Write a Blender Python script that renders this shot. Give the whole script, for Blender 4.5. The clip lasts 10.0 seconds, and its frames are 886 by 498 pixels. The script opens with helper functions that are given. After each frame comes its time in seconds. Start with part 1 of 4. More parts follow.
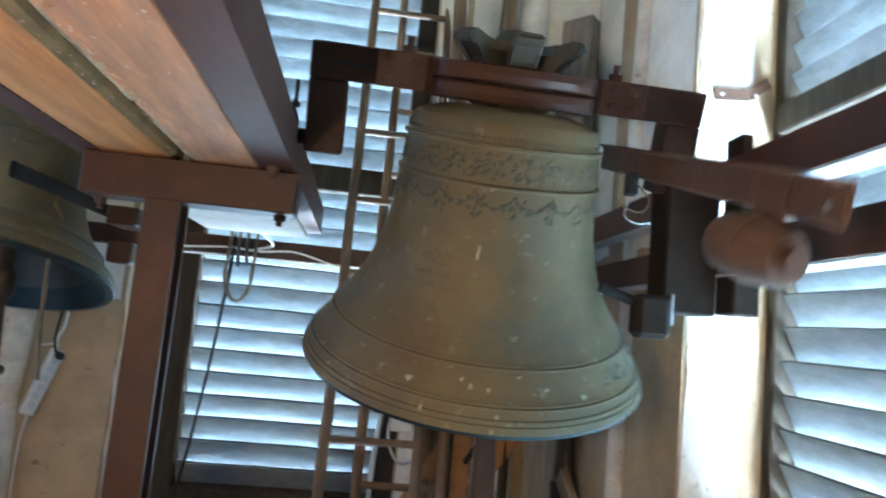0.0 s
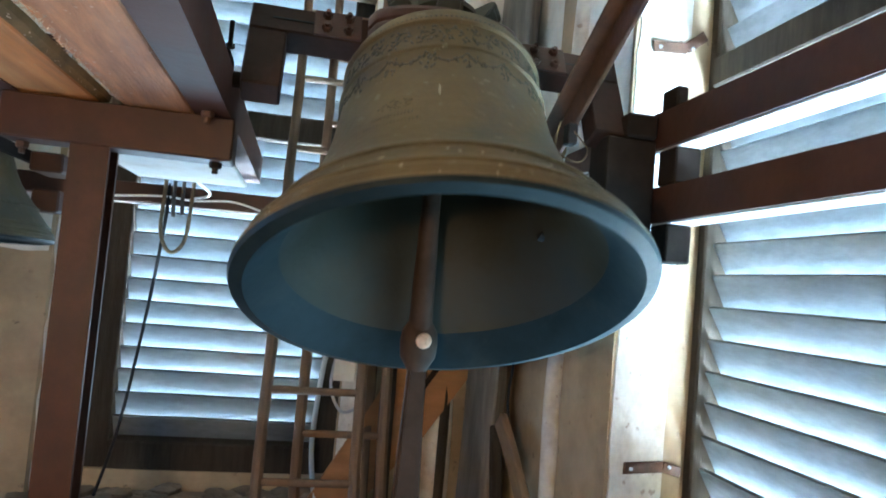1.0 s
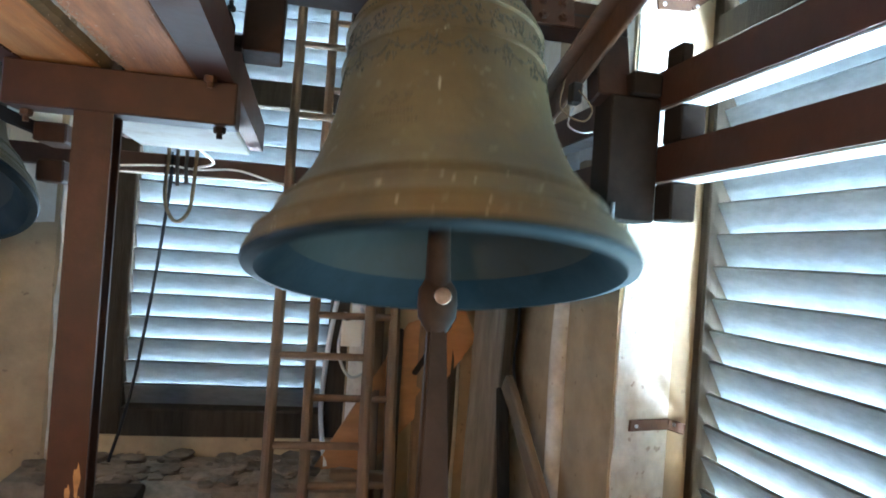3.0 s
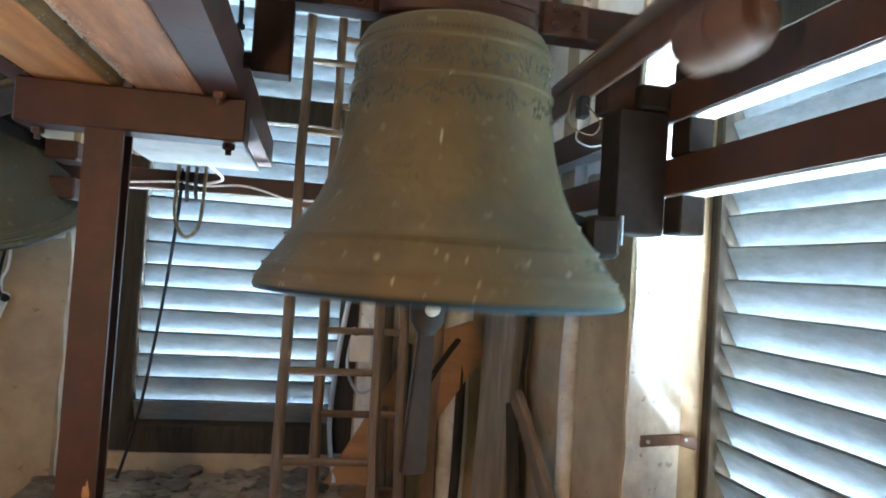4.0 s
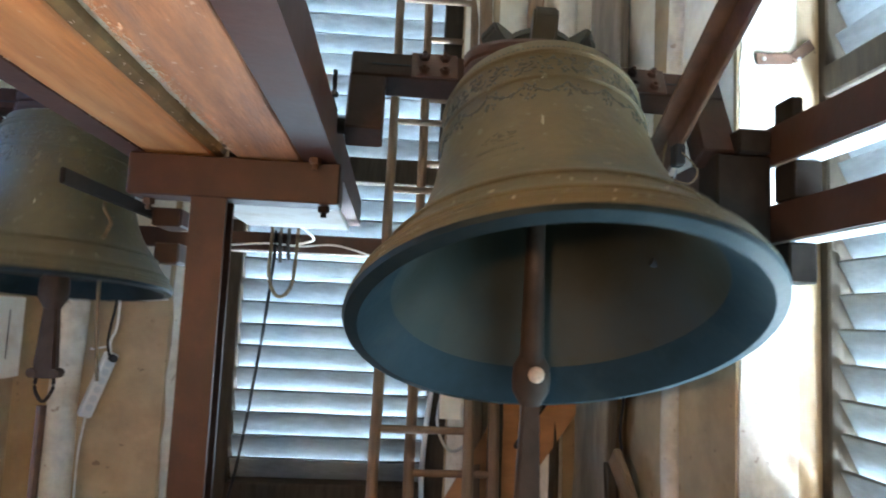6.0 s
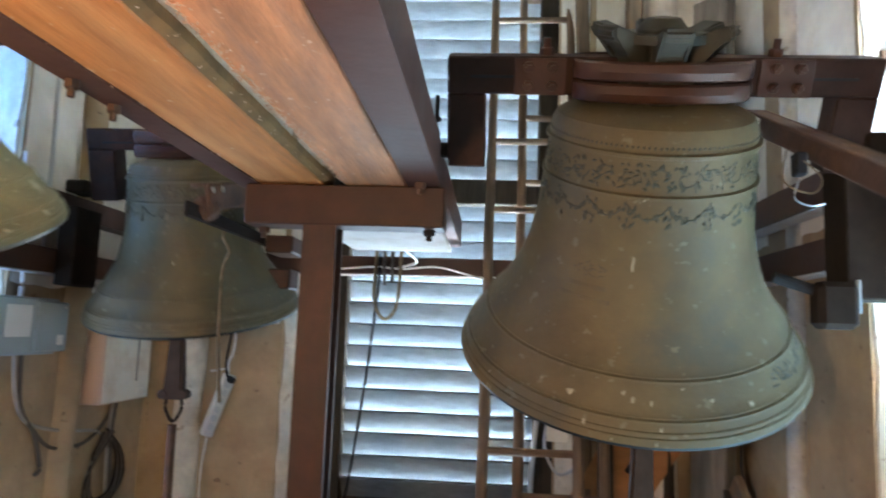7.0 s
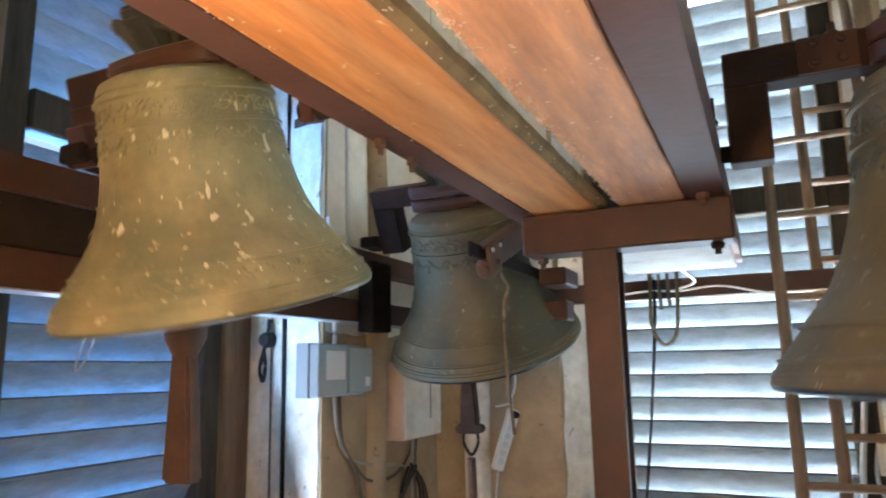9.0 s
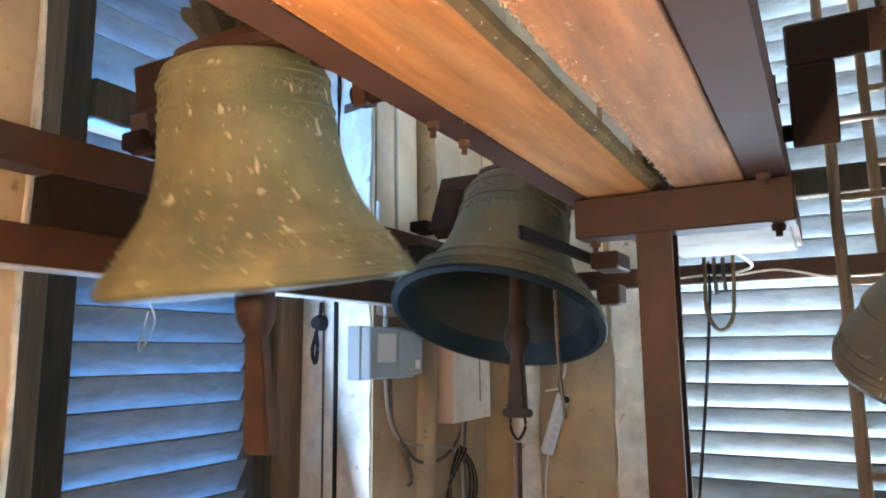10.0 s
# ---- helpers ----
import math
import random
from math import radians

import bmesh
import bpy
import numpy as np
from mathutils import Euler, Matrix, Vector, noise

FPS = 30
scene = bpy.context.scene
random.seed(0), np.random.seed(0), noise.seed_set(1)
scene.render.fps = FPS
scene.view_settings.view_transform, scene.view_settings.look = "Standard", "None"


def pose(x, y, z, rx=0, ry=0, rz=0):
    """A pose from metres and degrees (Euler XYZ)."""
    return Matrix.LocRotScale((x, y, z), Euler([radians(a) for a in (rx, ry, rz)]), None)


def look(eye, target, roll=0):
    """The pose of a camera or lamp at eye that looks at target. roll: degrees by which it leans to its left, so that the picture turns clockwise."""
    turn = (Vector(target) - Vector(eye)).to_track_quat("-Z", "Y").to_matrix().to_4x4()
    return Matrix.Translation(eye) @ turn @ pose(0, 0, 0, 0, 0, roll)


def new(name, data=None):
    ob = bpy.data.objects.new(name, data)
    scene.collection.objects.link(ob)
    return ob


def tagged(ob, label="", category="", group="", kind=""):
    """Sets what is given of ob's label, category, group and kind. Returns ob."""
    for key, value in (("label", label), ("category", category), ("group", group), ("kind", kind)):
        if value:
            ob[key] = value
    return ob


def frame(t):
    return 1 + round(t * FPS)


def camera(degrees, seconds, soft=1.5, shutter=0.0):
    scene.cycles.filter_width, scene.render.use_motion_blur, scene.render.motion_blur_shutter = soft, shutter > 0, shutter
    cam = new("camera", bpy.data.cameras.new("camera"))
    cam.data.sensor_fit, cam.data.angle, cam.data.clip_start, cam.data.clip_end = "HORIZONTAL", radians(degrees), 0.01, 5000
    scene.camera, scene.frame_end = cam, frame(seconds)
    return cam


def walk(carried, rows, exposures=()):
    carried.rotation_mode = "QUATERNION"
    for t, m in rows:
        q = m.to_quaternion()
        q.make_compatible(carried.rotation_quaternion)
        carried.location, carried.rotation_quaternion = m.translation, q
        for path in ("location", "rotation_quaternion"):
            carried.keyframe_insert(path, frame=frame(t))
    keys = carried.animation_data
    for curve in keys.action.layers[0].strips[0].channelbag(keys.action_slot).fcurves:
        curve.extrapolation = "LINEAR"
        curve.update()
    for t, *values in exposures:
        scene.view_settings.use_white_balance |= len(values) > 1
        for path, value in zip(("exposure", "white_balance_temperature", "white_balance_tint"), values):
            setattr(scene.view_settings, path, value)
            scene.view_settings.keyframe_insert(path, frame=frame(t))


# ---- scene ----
cam = camera(66.0, 10.0, soft=1.8, shutter=0.55)
PATH = [
    (0, (0.009, -0.041, 1.472), (0.233, 1.933, 1.705), 5.4),
    (0.5, (0.02, -0.055, 1.466), (0.391, 1.903, 1.634), 4.9),
    (1, (0.016, -0.044, 1.462), (0.415, 1.912, 1.574), 5.0),
    (1.5, (0.013, -0.048, 1.448), (0.403, 1.912, 1.509), 4.9),
    (2, (0.009, -0.046, 1.442), (0.393, 1.916, 1.455), 4.7),
    (2.5, (0.007, -0.049, 1.442), (0.409, 1.91, 1.458), 4.1),
    (4, (0.008, -0.046, 1.442), (0.381, 1.917, 1.507), 3.8),
    (4.5, (0.005, -0.04, 1.442), (0.33, 1.93, 1.545), 3.9),
    (5, (-0.001, -0.034, 1.447), (0.286, 1.941, 1.581), 3.3),
    (6.5, (-0.035, -0.025, 1.457), (-0.022, 1.963, 1.679), 2.5),
    (7, (-0.046, -0.024, 1.46), (-0.191, 1.956, 1.703), 2.1),
    (7.5, (-0.066, -0.027, 1.461), (-0.411, 1.919, 1.769), 1.5),
    (8, (-0.09, -0.032, 1.451), (-0.649, 1.855, 1.811), 0.1),
    (8.5, (-0.106, -0.035, 1.44), (-0.813, 1.801, 1.798), -0.5),
    (9, (-0.119, -0.035, 1.436), (-0.952, 1.75, 1.779), -1.0),
    (9.5, (-0.131, -0.034, 1.435), (-1.052, 1.711, 1.762), -0.6),
    (10, (-0.129, -0.038, 1.433), (-1.087, 1.691, 1.734), -0.5),
]
EXPOSURES = [(0, 0.82, 5680, 10), (2.5, 0.84, 5980, 12), (4.0, 0.82, 6080, 13), (5, 0.90, 6120, 13), (6.5, 0.88, 6220, 16), (7.0, 0.83, 6280, 17), (8, 1.01, 6650, 18), (10, 1.05, 6600, 19)]
walk(cam, [(t, look(eye, target, roll)) for t, eye, target, roll in PATH], EXPOSURES)

# ---- light ----
world = bpy.data.worlds.new("sky")
scene.world = world
world.use_nodes = True
wn = world.node_tree
sky = wn.nodes.new("ShaderNodeTexSky")
sky.sky_type, sky.sun_disc = "NISHITA", False
sky.sun_elevation, sky.sun_rotation = radians(40), radians(100)
wn.nodes["Background"].inputs["Strength"].default_value = 0.12
wn.links.new(sky.outputs["Color"], wn.nodes["Background"].inputs["Color"])


def lamp(name, kind, energy, color, m, **values):
    data = bpy.data.lights.new(name, kind)
    data.energy, data.color = energy, color
    if "size" in values:
        data.shape, data.size, data.size_y = "RECTANGLE", values["size"], values["size_y"]
    if "radius" in values:
        data.shadow_soft_size = values["radius"]
    if "spread" in values:
        data.spread = values["spread"]
    if "angle" in values:
        data.angle = values["angle"]
    ob = new(name, data)
    ob.matrix_world = m
    return ob


DAY = (0.64, 0.86, 1.0)
BLUE = (0.46, 0.71, 1.0)
lamp("sun", "SUN", 2.0, (1, 0.95, 0.87), look((4, -1, 5), (0, 0.4, 1)), angle=radians(0.6))
# daylight on the outside of the louvres
lamp("sky_light_north", "AREA", 3100, DAY, look((-0.26, 3.75, 1.5), (-0.26, 0, 1.8)), size=1.6, size_y=3.0)
lamp("sky_light_east", "AREA", 3500, DAY, look((2.15, 1.28, 1.5), (-2, 1.28, 1.8)), size=1.8, size_y=3.0)
lamp("sky_light_west", "AREA", 1050, (0.12, 0.42, 1.0), look((-2.8, 1.55, 1.5), (1, 1.55, 1.8)), size=1.6, size_y=3.0)
lamp("sky_light_south", "AREA", 70, DAY, look((-0.1, -2.1, 1.8), (-0.1, 1, 2.0)), size=1.4, size_y=3.0)
# daylight that the louvres let into the room, in the openings; it comes in rising
lamp("opening_light_north", "AREA", 4, DAY, look((-0.26, 2.77, 1.35), (-0.26, 1.3, 2.9)), size=0.80, size_y=1.2, spread=radians(110))
lamp("opening_light_east", "AREA", 9, (0.42, 0.80, 1.0), look((0.975, 1.24, 1.45), (-0.525, 1.24, 3.0)), size=1.05, size_y=1.7, spread=radians(145))
lamp("opening_light_west", "AREA", 11, BLUE, look((-1.84, 1.46, 1.6), (0.46, 1.46, 2.7)), size=0.68, size_y=2.0)
# the bulb that lights the loft behind the camera
lamp("bulb_light", "POINT", 30, (1.0, 0.69, 0.39), pose(-0.43, -0.20, 1.47), radius=0.04)


# ---- materials ----
def material(name, base, rough=0.7, metal=0.0, vary=0.25, scale=6.0, stain=None, stain_amt=0.5, stain_scale=2.0,
             bump=0.2, bump_scale=60.0, stretch=(1, 1, 1), spec=0.4, island=0.0, grain=0.0, speck=None, speck_at=0.66, speck_scale=70.0):
    m = bpy.data.materials.new(name)
    m.use_nodes = True
    n, l = m.node_tree.nodes, m.node_tree.links
    b = n["Principled BSDF"]
    b.inputs["Metallic"].default_value = metal
    b.inputs["Specular IOR Level"].default_value = spec
    tc = n.new("ShaderNodeTexCoord")
    mp = n.new("ShaderNodeMapping")
    mp.inputs["Scale"].default_value = stretch
    l.new(tc.outputs["Object"], mp.inputs["Vector"])
    oi = n.new("ShaderNodeObjectInfo")
    off = n.new("ShaderNodeVectorMath")
    off.operation = "MULTIPLY_ADD"
    comb = n.new("ShaderNodeCombineXYZ")
    for i in range(3):
        l.new(oi.outputs["Random"], comb.inputs[i])
    off.inputs[1].default_value = (17, 31, 23)
    l.new(comb.outputs[0], off.inputs[0])
    l.new(mp.outputs[0], off.inputs[2])
    n1 = n.new("ShaderNodeTexNoise")
    n1.inputs["Scale"].default_value, n1.inputs["Detail"].default_value = scale, 6
    n1.inputs["Roughness"].default_value = 0.62
    l.new(off.outputs[0], n1.inputs["Vector"])
    r1 = n.new("ShaderNodeMapRange")
    r1.inputs["From Min"].default_value, r1.inputs["From Max"].default_value = 0.3, 0.7
    r1.inputs["To Min"].default_value, r1.inputs["To Max"].default_value = 1 - vary, 1 + vary
    l.new(n1.outputs["Fac"], r1.inputs["Value"])
    mul = n.new("ShaderNodeVectorMath")
    mul.operation = "SCALE"
    mul.inputs[0].default_value = base
    l.new(r1.outputs[0], mul.inputs["Scale"])
    col = mul.outputs[0]
    if stain:
        n2 = n.new("ShaderNodeTexNoise")
        n2.inputs["Scale"].default_value, n2.inputs["Detail"].default_value = stain_scale, 8
        n2.inputs["Roughness"].default_value = 0.68
        l.new(off.outputs[0], n2.inputs["Vector"])
        r2 = n.new("ShaderNodeMapRange")
        r2.inputs["From Min"].default_value, r2.inputs["From Max"].default_value = 0.48, 0.66
        r2.inputs["To Max"].default_value = stain_amt
        l.new(n2.outputs["Fac"], r2.inputs["Value"])
        mix = n.new("ShaderNodeMix")
        mix.data_type = "RGBA"
        mix.inputs["B"].default_value = (*stain, 1)
        l.new(r2.outputs[0], mix.inputs["Factor"])
        l.new(col, mix.inputs["A"])
        col = mix.outputs["Result"]
    if grain:
        wv = n.new("ShaderNodeTexWave")
        wv.bands_direction = "X"
        wv.inputs["Scale"].default_value, wv.inputs["Distortion"].default_value = 0.55, 14.0
        wv.inputs["Detail"].default_value, wv.inputs["Detail Scale"].default_value = 5.0, 0.8
        l.new(off.outputs[0], wv.inputs["Vector"])
        rg = n.new("ShaderNodeMapRange")
        rg.inputs["To Min"].default_value, rg.inputs["To Max"].default_value = 1 - grain, 1 + grain * 0.4
        l.new(wv.outputs["Fac"], rg.inputs["Value"])
        mg = n.new("ShaderNodeVectorMath")
        mg.operation = "SCALE"
        l.new(col, mg.inputs[0])
        l.new(rg.outputs[0], mg.inputs["Scale"])
        col = mg.outputs[0]
    if speck:
        n4 = n.new("ShaderNodeTexNoise")
        n4.inputs["Scale"].default_value, n4.inputs["Detail"].default_value = speck_scale, 4
        l.new(tc.outputs["Object"], n4.inputs["Vector"])
        r4 = n.new("ShaderNodeMapRange")
        r4.inputs["From Min"].default_value, r4.inputs["From Max"].default_value = speck_at, speck_at + 0.05
        r4.inputs["To Max"].default_value = 0.75
        l.new(n4.outputs["Fac"], r4.inputs["Value"])
        mx = n.new("ShaderNodeMix")
        mx.data_type = "RGBA"
        mx.inputs["B"].default_value = (*speck, 1)
        l.new(r4.outputs[0], mx.inputs["Factor"])
        l.new(col, mx.inputs["A"])
        col = mx.outputs["Result"]
    if island:
        hs = n.new("ShaderNodeHueSaturation")
        ri = n.new("ShaderNodeMapRange")
        ri.inputs["To Min"].default_value, ri.inputs["To Max"].default_value = 1 - island, 1 + island
        l.new(oi.outputs["Random"], ri.inputs["Value"])
        l.new(ri.outputs[0], hs.inputs["Value"])
        l.new(col, hs.inputs["Color"])
        col = hs.outputs["Color"]
    l.new(col, b.inputs["Base Color"])
    rr = n.new("ShaderNodeMapRange")
    rr.inputs["To Min"].default_value, rr.inputs["To Max"].default_value = max(0.05, rough - 0.15), min(1, rough + 0.15)
    l.new(n1.outputs["Fac"], rr.inputs["Value"])
    l.new(rr.outputs[0], b.inputs["Roughness"])
    n3 = n.new("ShaderNodeTexNoise")
    n3.inputs["Scale"].default_value, n3.inputs["Detail"].default_value = bump_scale, 5
    l.new(off.outputs[0], n3.inputs["Vector"])
    bp = n.new("ShaderNodeBump")
    bp.inputs["Strength"].default_value, bp.inputs["Distance"].default_value = bump, 0.004
    l.new(n3.outputs["Fac"], bp.inputs["Height"])
    l.new(bp.outputs[0], b.inputs["Normal"])
    return m


PLASTER = material("plaster", (0.44, 0.335, 0.215), 0.9, vary=0.18, scale=5, stain=(0.27, 0.20, 0.135), stain_amt=0.65, stain_scale=2.2, bump=0.8, bump_scale=16, speck=(0.20, 0.14, 0.10), speck_at=0.67, speck_scale=22)
LIME = material("limewash", (0.72, 0.69, 0.63), 0.9, vary=0.2, scale=13, stain=(0.46, 0.38, 0.29), stain_amt=0.55, stain_scale=4.2, bump=0.9, bump_scale=22, speck=(0.36, 0.27, 0.20), speck_at=0.66, speck_scale=26)
# paler than the limewash, to put daylight on the upper walls into colour
DAYLIT_WHITEWASH = material("daylit_pale_whitewash", (0.82, 0.80, 0.73), 0.9, vary=0.1, scale=7, stain=(0.60, 0.52, 0.42), stain_amt=0.5, stain_scale=3.0, bump=0.9, bump_scale=22)
RUBBLE = material("rubble", (0.19, 0.155, 0.12), 0.95, vary=0.4, scale=14, stain=(0.20, 0.15, 0.11), stain_amt=0.7, stain_scale=9, bump=0.9, bump_scale=40, island=0.3)
STEEL = material("brown_painted_steel", (0.058, 0.0245, 0.0155), 0.5, vary=0.28, scale=9, stain=(0.040, 0.022, 0.017), stain_amt=0.7, stain_scale=6, bump=0.22, bump_scale=45, spec=0.35)
BEAM = material("purple_brown_painted_steel", (0.112, 0.056, 0.044), 0.55, vary=0.2, scale=7, stain=(0.075, 0.036, 0.028), stain_amt=0.6, stain_scale=4, bump=0.2, bump_scale=45, spec=0.2)
YOKE = material("dark_brown_steel", (0.034, 0.016, 0.011), 0.6, vary=0.35, scale=12, stain=(0.06, 0.026, 0.017), stain_amt=0.6, stain_scale=7, bump=0.25, bump_scale=50, spec=0.18)
RUST = material("rusty_steel", (0.088, 0.046, 0.029), 0.75, vary=0.35, scale=22, stain=(0.14, 0.068, 0.034), stain_amt=0.6, stain_scale=12, bump=0.5, bump_scale=90)
DARK = material("dark_steel", (0.022, 0.016, 0.013), 0.75, vary=0.25, scale=20, bump=0.2, spec=0.1)
PALE_REFLECTION = material("painted_reflection", (0.62, 0.64, 0.67), 0.4, metal=0.15, vary=0.12, scale=12, stain=(0.42, 0.38, 0.35), stain_amt=0.5, stain_scale=14, bump=0.1)
ZINC = material("zinc", (0.55, 0.57, 0.60), 0.4, metal=0.8, vary=0.2, scale=15, bump=0.15)
BRONZE = material("aged_bronze", (0.124, 0.097, 0.048), 0.6, metal=0.12, vary=0.22, scale=7, stain=(0.050, 0.072, 0.068), stain_amt=0.55, stain_scale=3.2, bump=0.4, bump_scale=45, speck=(0.18, 0.165, 0.11), speck_at=0.64, speck_scale=42)
BRONZE_B = material("green_grey_bronze", (0.115, 0.098, 0.056), 0.5, metal=0.2, vary=0.22, scale=7, stain=(0.075, 0.09, 0.08), stain_amt=0.8, stain_scale=4, bump=0.4, bump_scale=45, speck=(0.17, 0.15, 0.10), speck_at=0.63, speck_scale=40)
BRONZE_C = material("yellow_green_bronze", (0.235, 0.215, 0.118), 0.55, metal=0.2, vary=0.3, scale=9, stain=(0.135, 0.15, 0.095), stain_amt=0.8, stain_scale=5, bump=0.5, bump_scale=50, speck=(0.60, 0.55, 0.38), speck_at=0.65, speck_scale=48)
CROWN = material("dark_crown_bronze", (0.045, 0.045, 0.034), 0.6, metal=0.2, vary=0.3, scale=12, bump=0.3)
INSIDE = material("shade_dark_bell_inside", (0.026, 0.022, 0.011), 0.6, metal=0.15, vary=0.4, scale=6, stain=(0.018, 0.024, 0.026), stain_amt=0.8, stain_scale=3, bump=0.25, bump_scale=40)
BOW_C = material("olive_bronze_lip", (0.105, 0.098, 0.060), 0.36, metal=0.45, vary=0.3, scale=8, stain=(0.05, 0.06, 0.055), stain_amt=0.7, stain_scale=4, bump=0.25, bump_scale=40)
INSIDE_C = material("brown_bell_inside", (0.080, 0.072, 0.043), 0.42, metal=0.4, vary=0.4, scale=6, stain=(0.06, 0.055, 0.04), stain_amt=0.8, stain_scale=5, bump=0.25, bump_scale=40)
CLAPPER_C = material("brown_clapper_iron", (0.060, 0.031, 0.020), 0.6, metal=0.1, vary=0.35, scale=14, stain=(0.05, 0.03, 0.022), stain_amt=0.7, stain_scale=9, bump=0.4, bump_scale=60)
CLAPPER = material("dark_clapper_iron", (0.050, 0.031, 0.022), 0.6, metal=0.05, spec=0.1, vary=0.3, scale=14, bump=0.25, bump_scale=60)
RELIEF = material("darkened_relief_bronze", (0.066, 0.067, 0.047), 0.55, metal=0.2, vary=0.3, scale=14, stain=(0.05, 0.075, 0.07), stain_amt=0.7, stain_scale=6, bump=0.3, bump_scale=60)
SPOTMETAL = material("bright_copper_metal", (0.62, 0.42, 0.30), 0.35, metal=0.8, vary=0.3, scale=50, bump=0.5, bump_scale=120)
LIMESPOT = material("lime_splash", (0.34, 0.32, 0.24), 0.9, vary=0.2, scale=30)
LIMESPOT_C = material("bright_lime_splash", (0.56, 0.52, 0.38), 0.9, vary=0.2, scale=30)
SHADED_PATINA = material("blue_green_shaded_patina", (0.009, 0.017, 0.021), 0.5, metal=0.1, spec=0.15, vary=0.4, scale=9, stain=(0.024, 0.030, 0.028), stain_amt=0.85, stain_scale=4, bump=0.15)
PLANK = material("orange_plank", (0.66, 0.275, 0.085), 0.6, vary=0.26, scale=5, stain=(0.64, 0.36, 0.16), stain_amt=0.6, stain_scale=2.5, bump=0.4, bump_scale=26, stretch=(7, 0.8, 7), grain=0.13, speck=(0.74, 0.56, 0.36), speck_at=0.68, speck_scale=55)
WANE = material("barky_edge", (0.23, 0.145, 0.06), 0.85, vary=0.35, scale=12, bump=0.6, bump_scale=40)
PLANK2 = material("worn_plank", (0.62, 0.31, 0.16), 0.7, vary=0.24, scale=6, stain=(0.36, 0.24, 0.18), stain_amt=0.6, stain_scale=2.0, bump=0.7, bump_scale=30, stretch=(6, 1, 6), grain=0.14, speck=(0.78, 0.58, 0.42), speck_at=0.67, speck_scale=60)
SPLINTER = material("pale_splinters", (0.66, 0.48, 0.34), 0.9, vary=0.2, scale=30)
GREYPOST = material("grey_weathered_timber", (0.24, 0.215, 0.185), 0.85, vary=0.3, scale=5, stain=(0.15, 0.12, 0.10), stain_amt=0.6, stain_scale=3, bump=0.6, bump_scale=28, stretch=(7, 7, 0.7))
TIMBER = material("old_timber", (0.185, 0.122, 0.076), 0.85, vary=0.35, scale=5, stain=(0.12, 0.08, 0.055), stain_amt=0.6, stain_scale=3, bump=0.5, bump_scale=28, stretch=(6, 6, 0.7), island=0.25)
LOGWOOD = material("turned_log_wood", (0.10, 0.048, 0.026), 0.7, vary=0.3, scale=8, stain=(0.08, 0.045, 0.03), stain_amt=0.7, stain_scale=5, bump=0.4, bump_scale=40, stretch=(6, 1, 6))
DARKWOOD = material("dark_frame_timber", (0.050, 0.040, 0.030), 0.85, vary=0.35, scale=6, bump=0.5, bump_scale=30, stretch=(6, 6, 0.8), spec=0.12)
LADDER = material("ladder_wood", (0.165, 0.103, 0.062), 0.7, vary=0.25, scale=6, stain=(0.12, 0.08, 0.055), stain_amt=0.5, stain_scale=3, bump=0.4, bump_scale=30, stretch=(5, 5, 0.8))
ORANGE = material("orange_board", (0.36, 0.175, 0.075), 0.75, vary=0.2, scale=5, bump=0.3, stretch=(1, 4, 4))
SLAT = material("weathered_slat", (0.19, 0.21, 0.222), 0.85, vary=0.17, scale=9, stain=(0.11, 0.125, 0.135), stain_amt=0.5, stain_scale=5, bump=0.3, bump_scale=40, stretch=(1.5, 4, 4), island=0.12)
SLATEDGE = material("dark_slat_edge", (0.075, 0.075, 0.07), 0.9, vary=0.3, scale=20, bump=0.4)
CHIP = material("worn_bare_patch", (0.40, 0.22, 0.09), 0.8, vary=0.3, scale=40)
FLOORW = material("floor_boards", (0.20, 0.15, 0.11), 0.9, vary=0.35, scale=5, bump=0.5, stretch=(6, 0.8, 1))
WHITEBOARD = material("white_board", (0.80, 0.78, 0.73), 0.8, vary=0.08, scale=5, stain=(0.45, 0.32, 0.2), stain_amt=0.4, stain_scale=6, bump=0.3)
GREYBOX = material("grey_enclosure", (0.30, 0.37, 0.42), 0.45, vary=0.08, scale=5, bump=0.05)
PALEGREY = material("pale_cover", (0.66, 0.69, 0.70), 0.4, vary=0.06, scale=5, bump=0.05)
PINKBOX = material("pinkish_board_box", (0.66, 0.50, 0.42), 0.8, vary=0.1, scale=4, bump=0.2)
WHITE = material("white_plastic", (0.80, 0.80, 0.78), 0.4, vary=0.05, scale=10, bump=0.03)
BLACK = material("black_rubber", (0.02, 0.02, 0.022), 0.6, vary=0.2, scale=10, bump=0.05, spec=0.15)
CABLE = material("grey_cable", (0.10, 0.085, 0.07), 0.6, vary=0.15, scale=10, bump=0.05)
CONDUIT = material("beige_conduit", (0.36, 0.33, 0.29), 0.6, vary=0.15, scale=10, bump=0.05)
ROPE = material("brown_rope", (0.17, 0.12, 0.07), 0.95, vary=0.3, scale=60, bump=0.5, bump_scale=200)


# ---- mesh helpers ----
def mesh(name, bm, mat):
    me = bpy.data.meshes.new(name)
    bm.normal_update()
    bm.to_mesh(me)
    bm.free()
    me.materials.append(mat)
    return me


def part(name, bm, mat, parent=None, label="", smooth=False, m=None):
    me = bm if isinstance(bm, bpy.types.Mesh) else mesh(name, bm, mat)
    if smooth:
        me.shade_smooth()
        me.set_sharp_from_angle(angle=radians(32))
    ob = new(name, me)
    ob.parent = parent
    if m is not None:
        ob.matrix_basis = m
    if label:
        ob["label"] = label
    return ob


def empty(name, m):
    ob = new(name)
    ob.matrix_world = m
    return ob


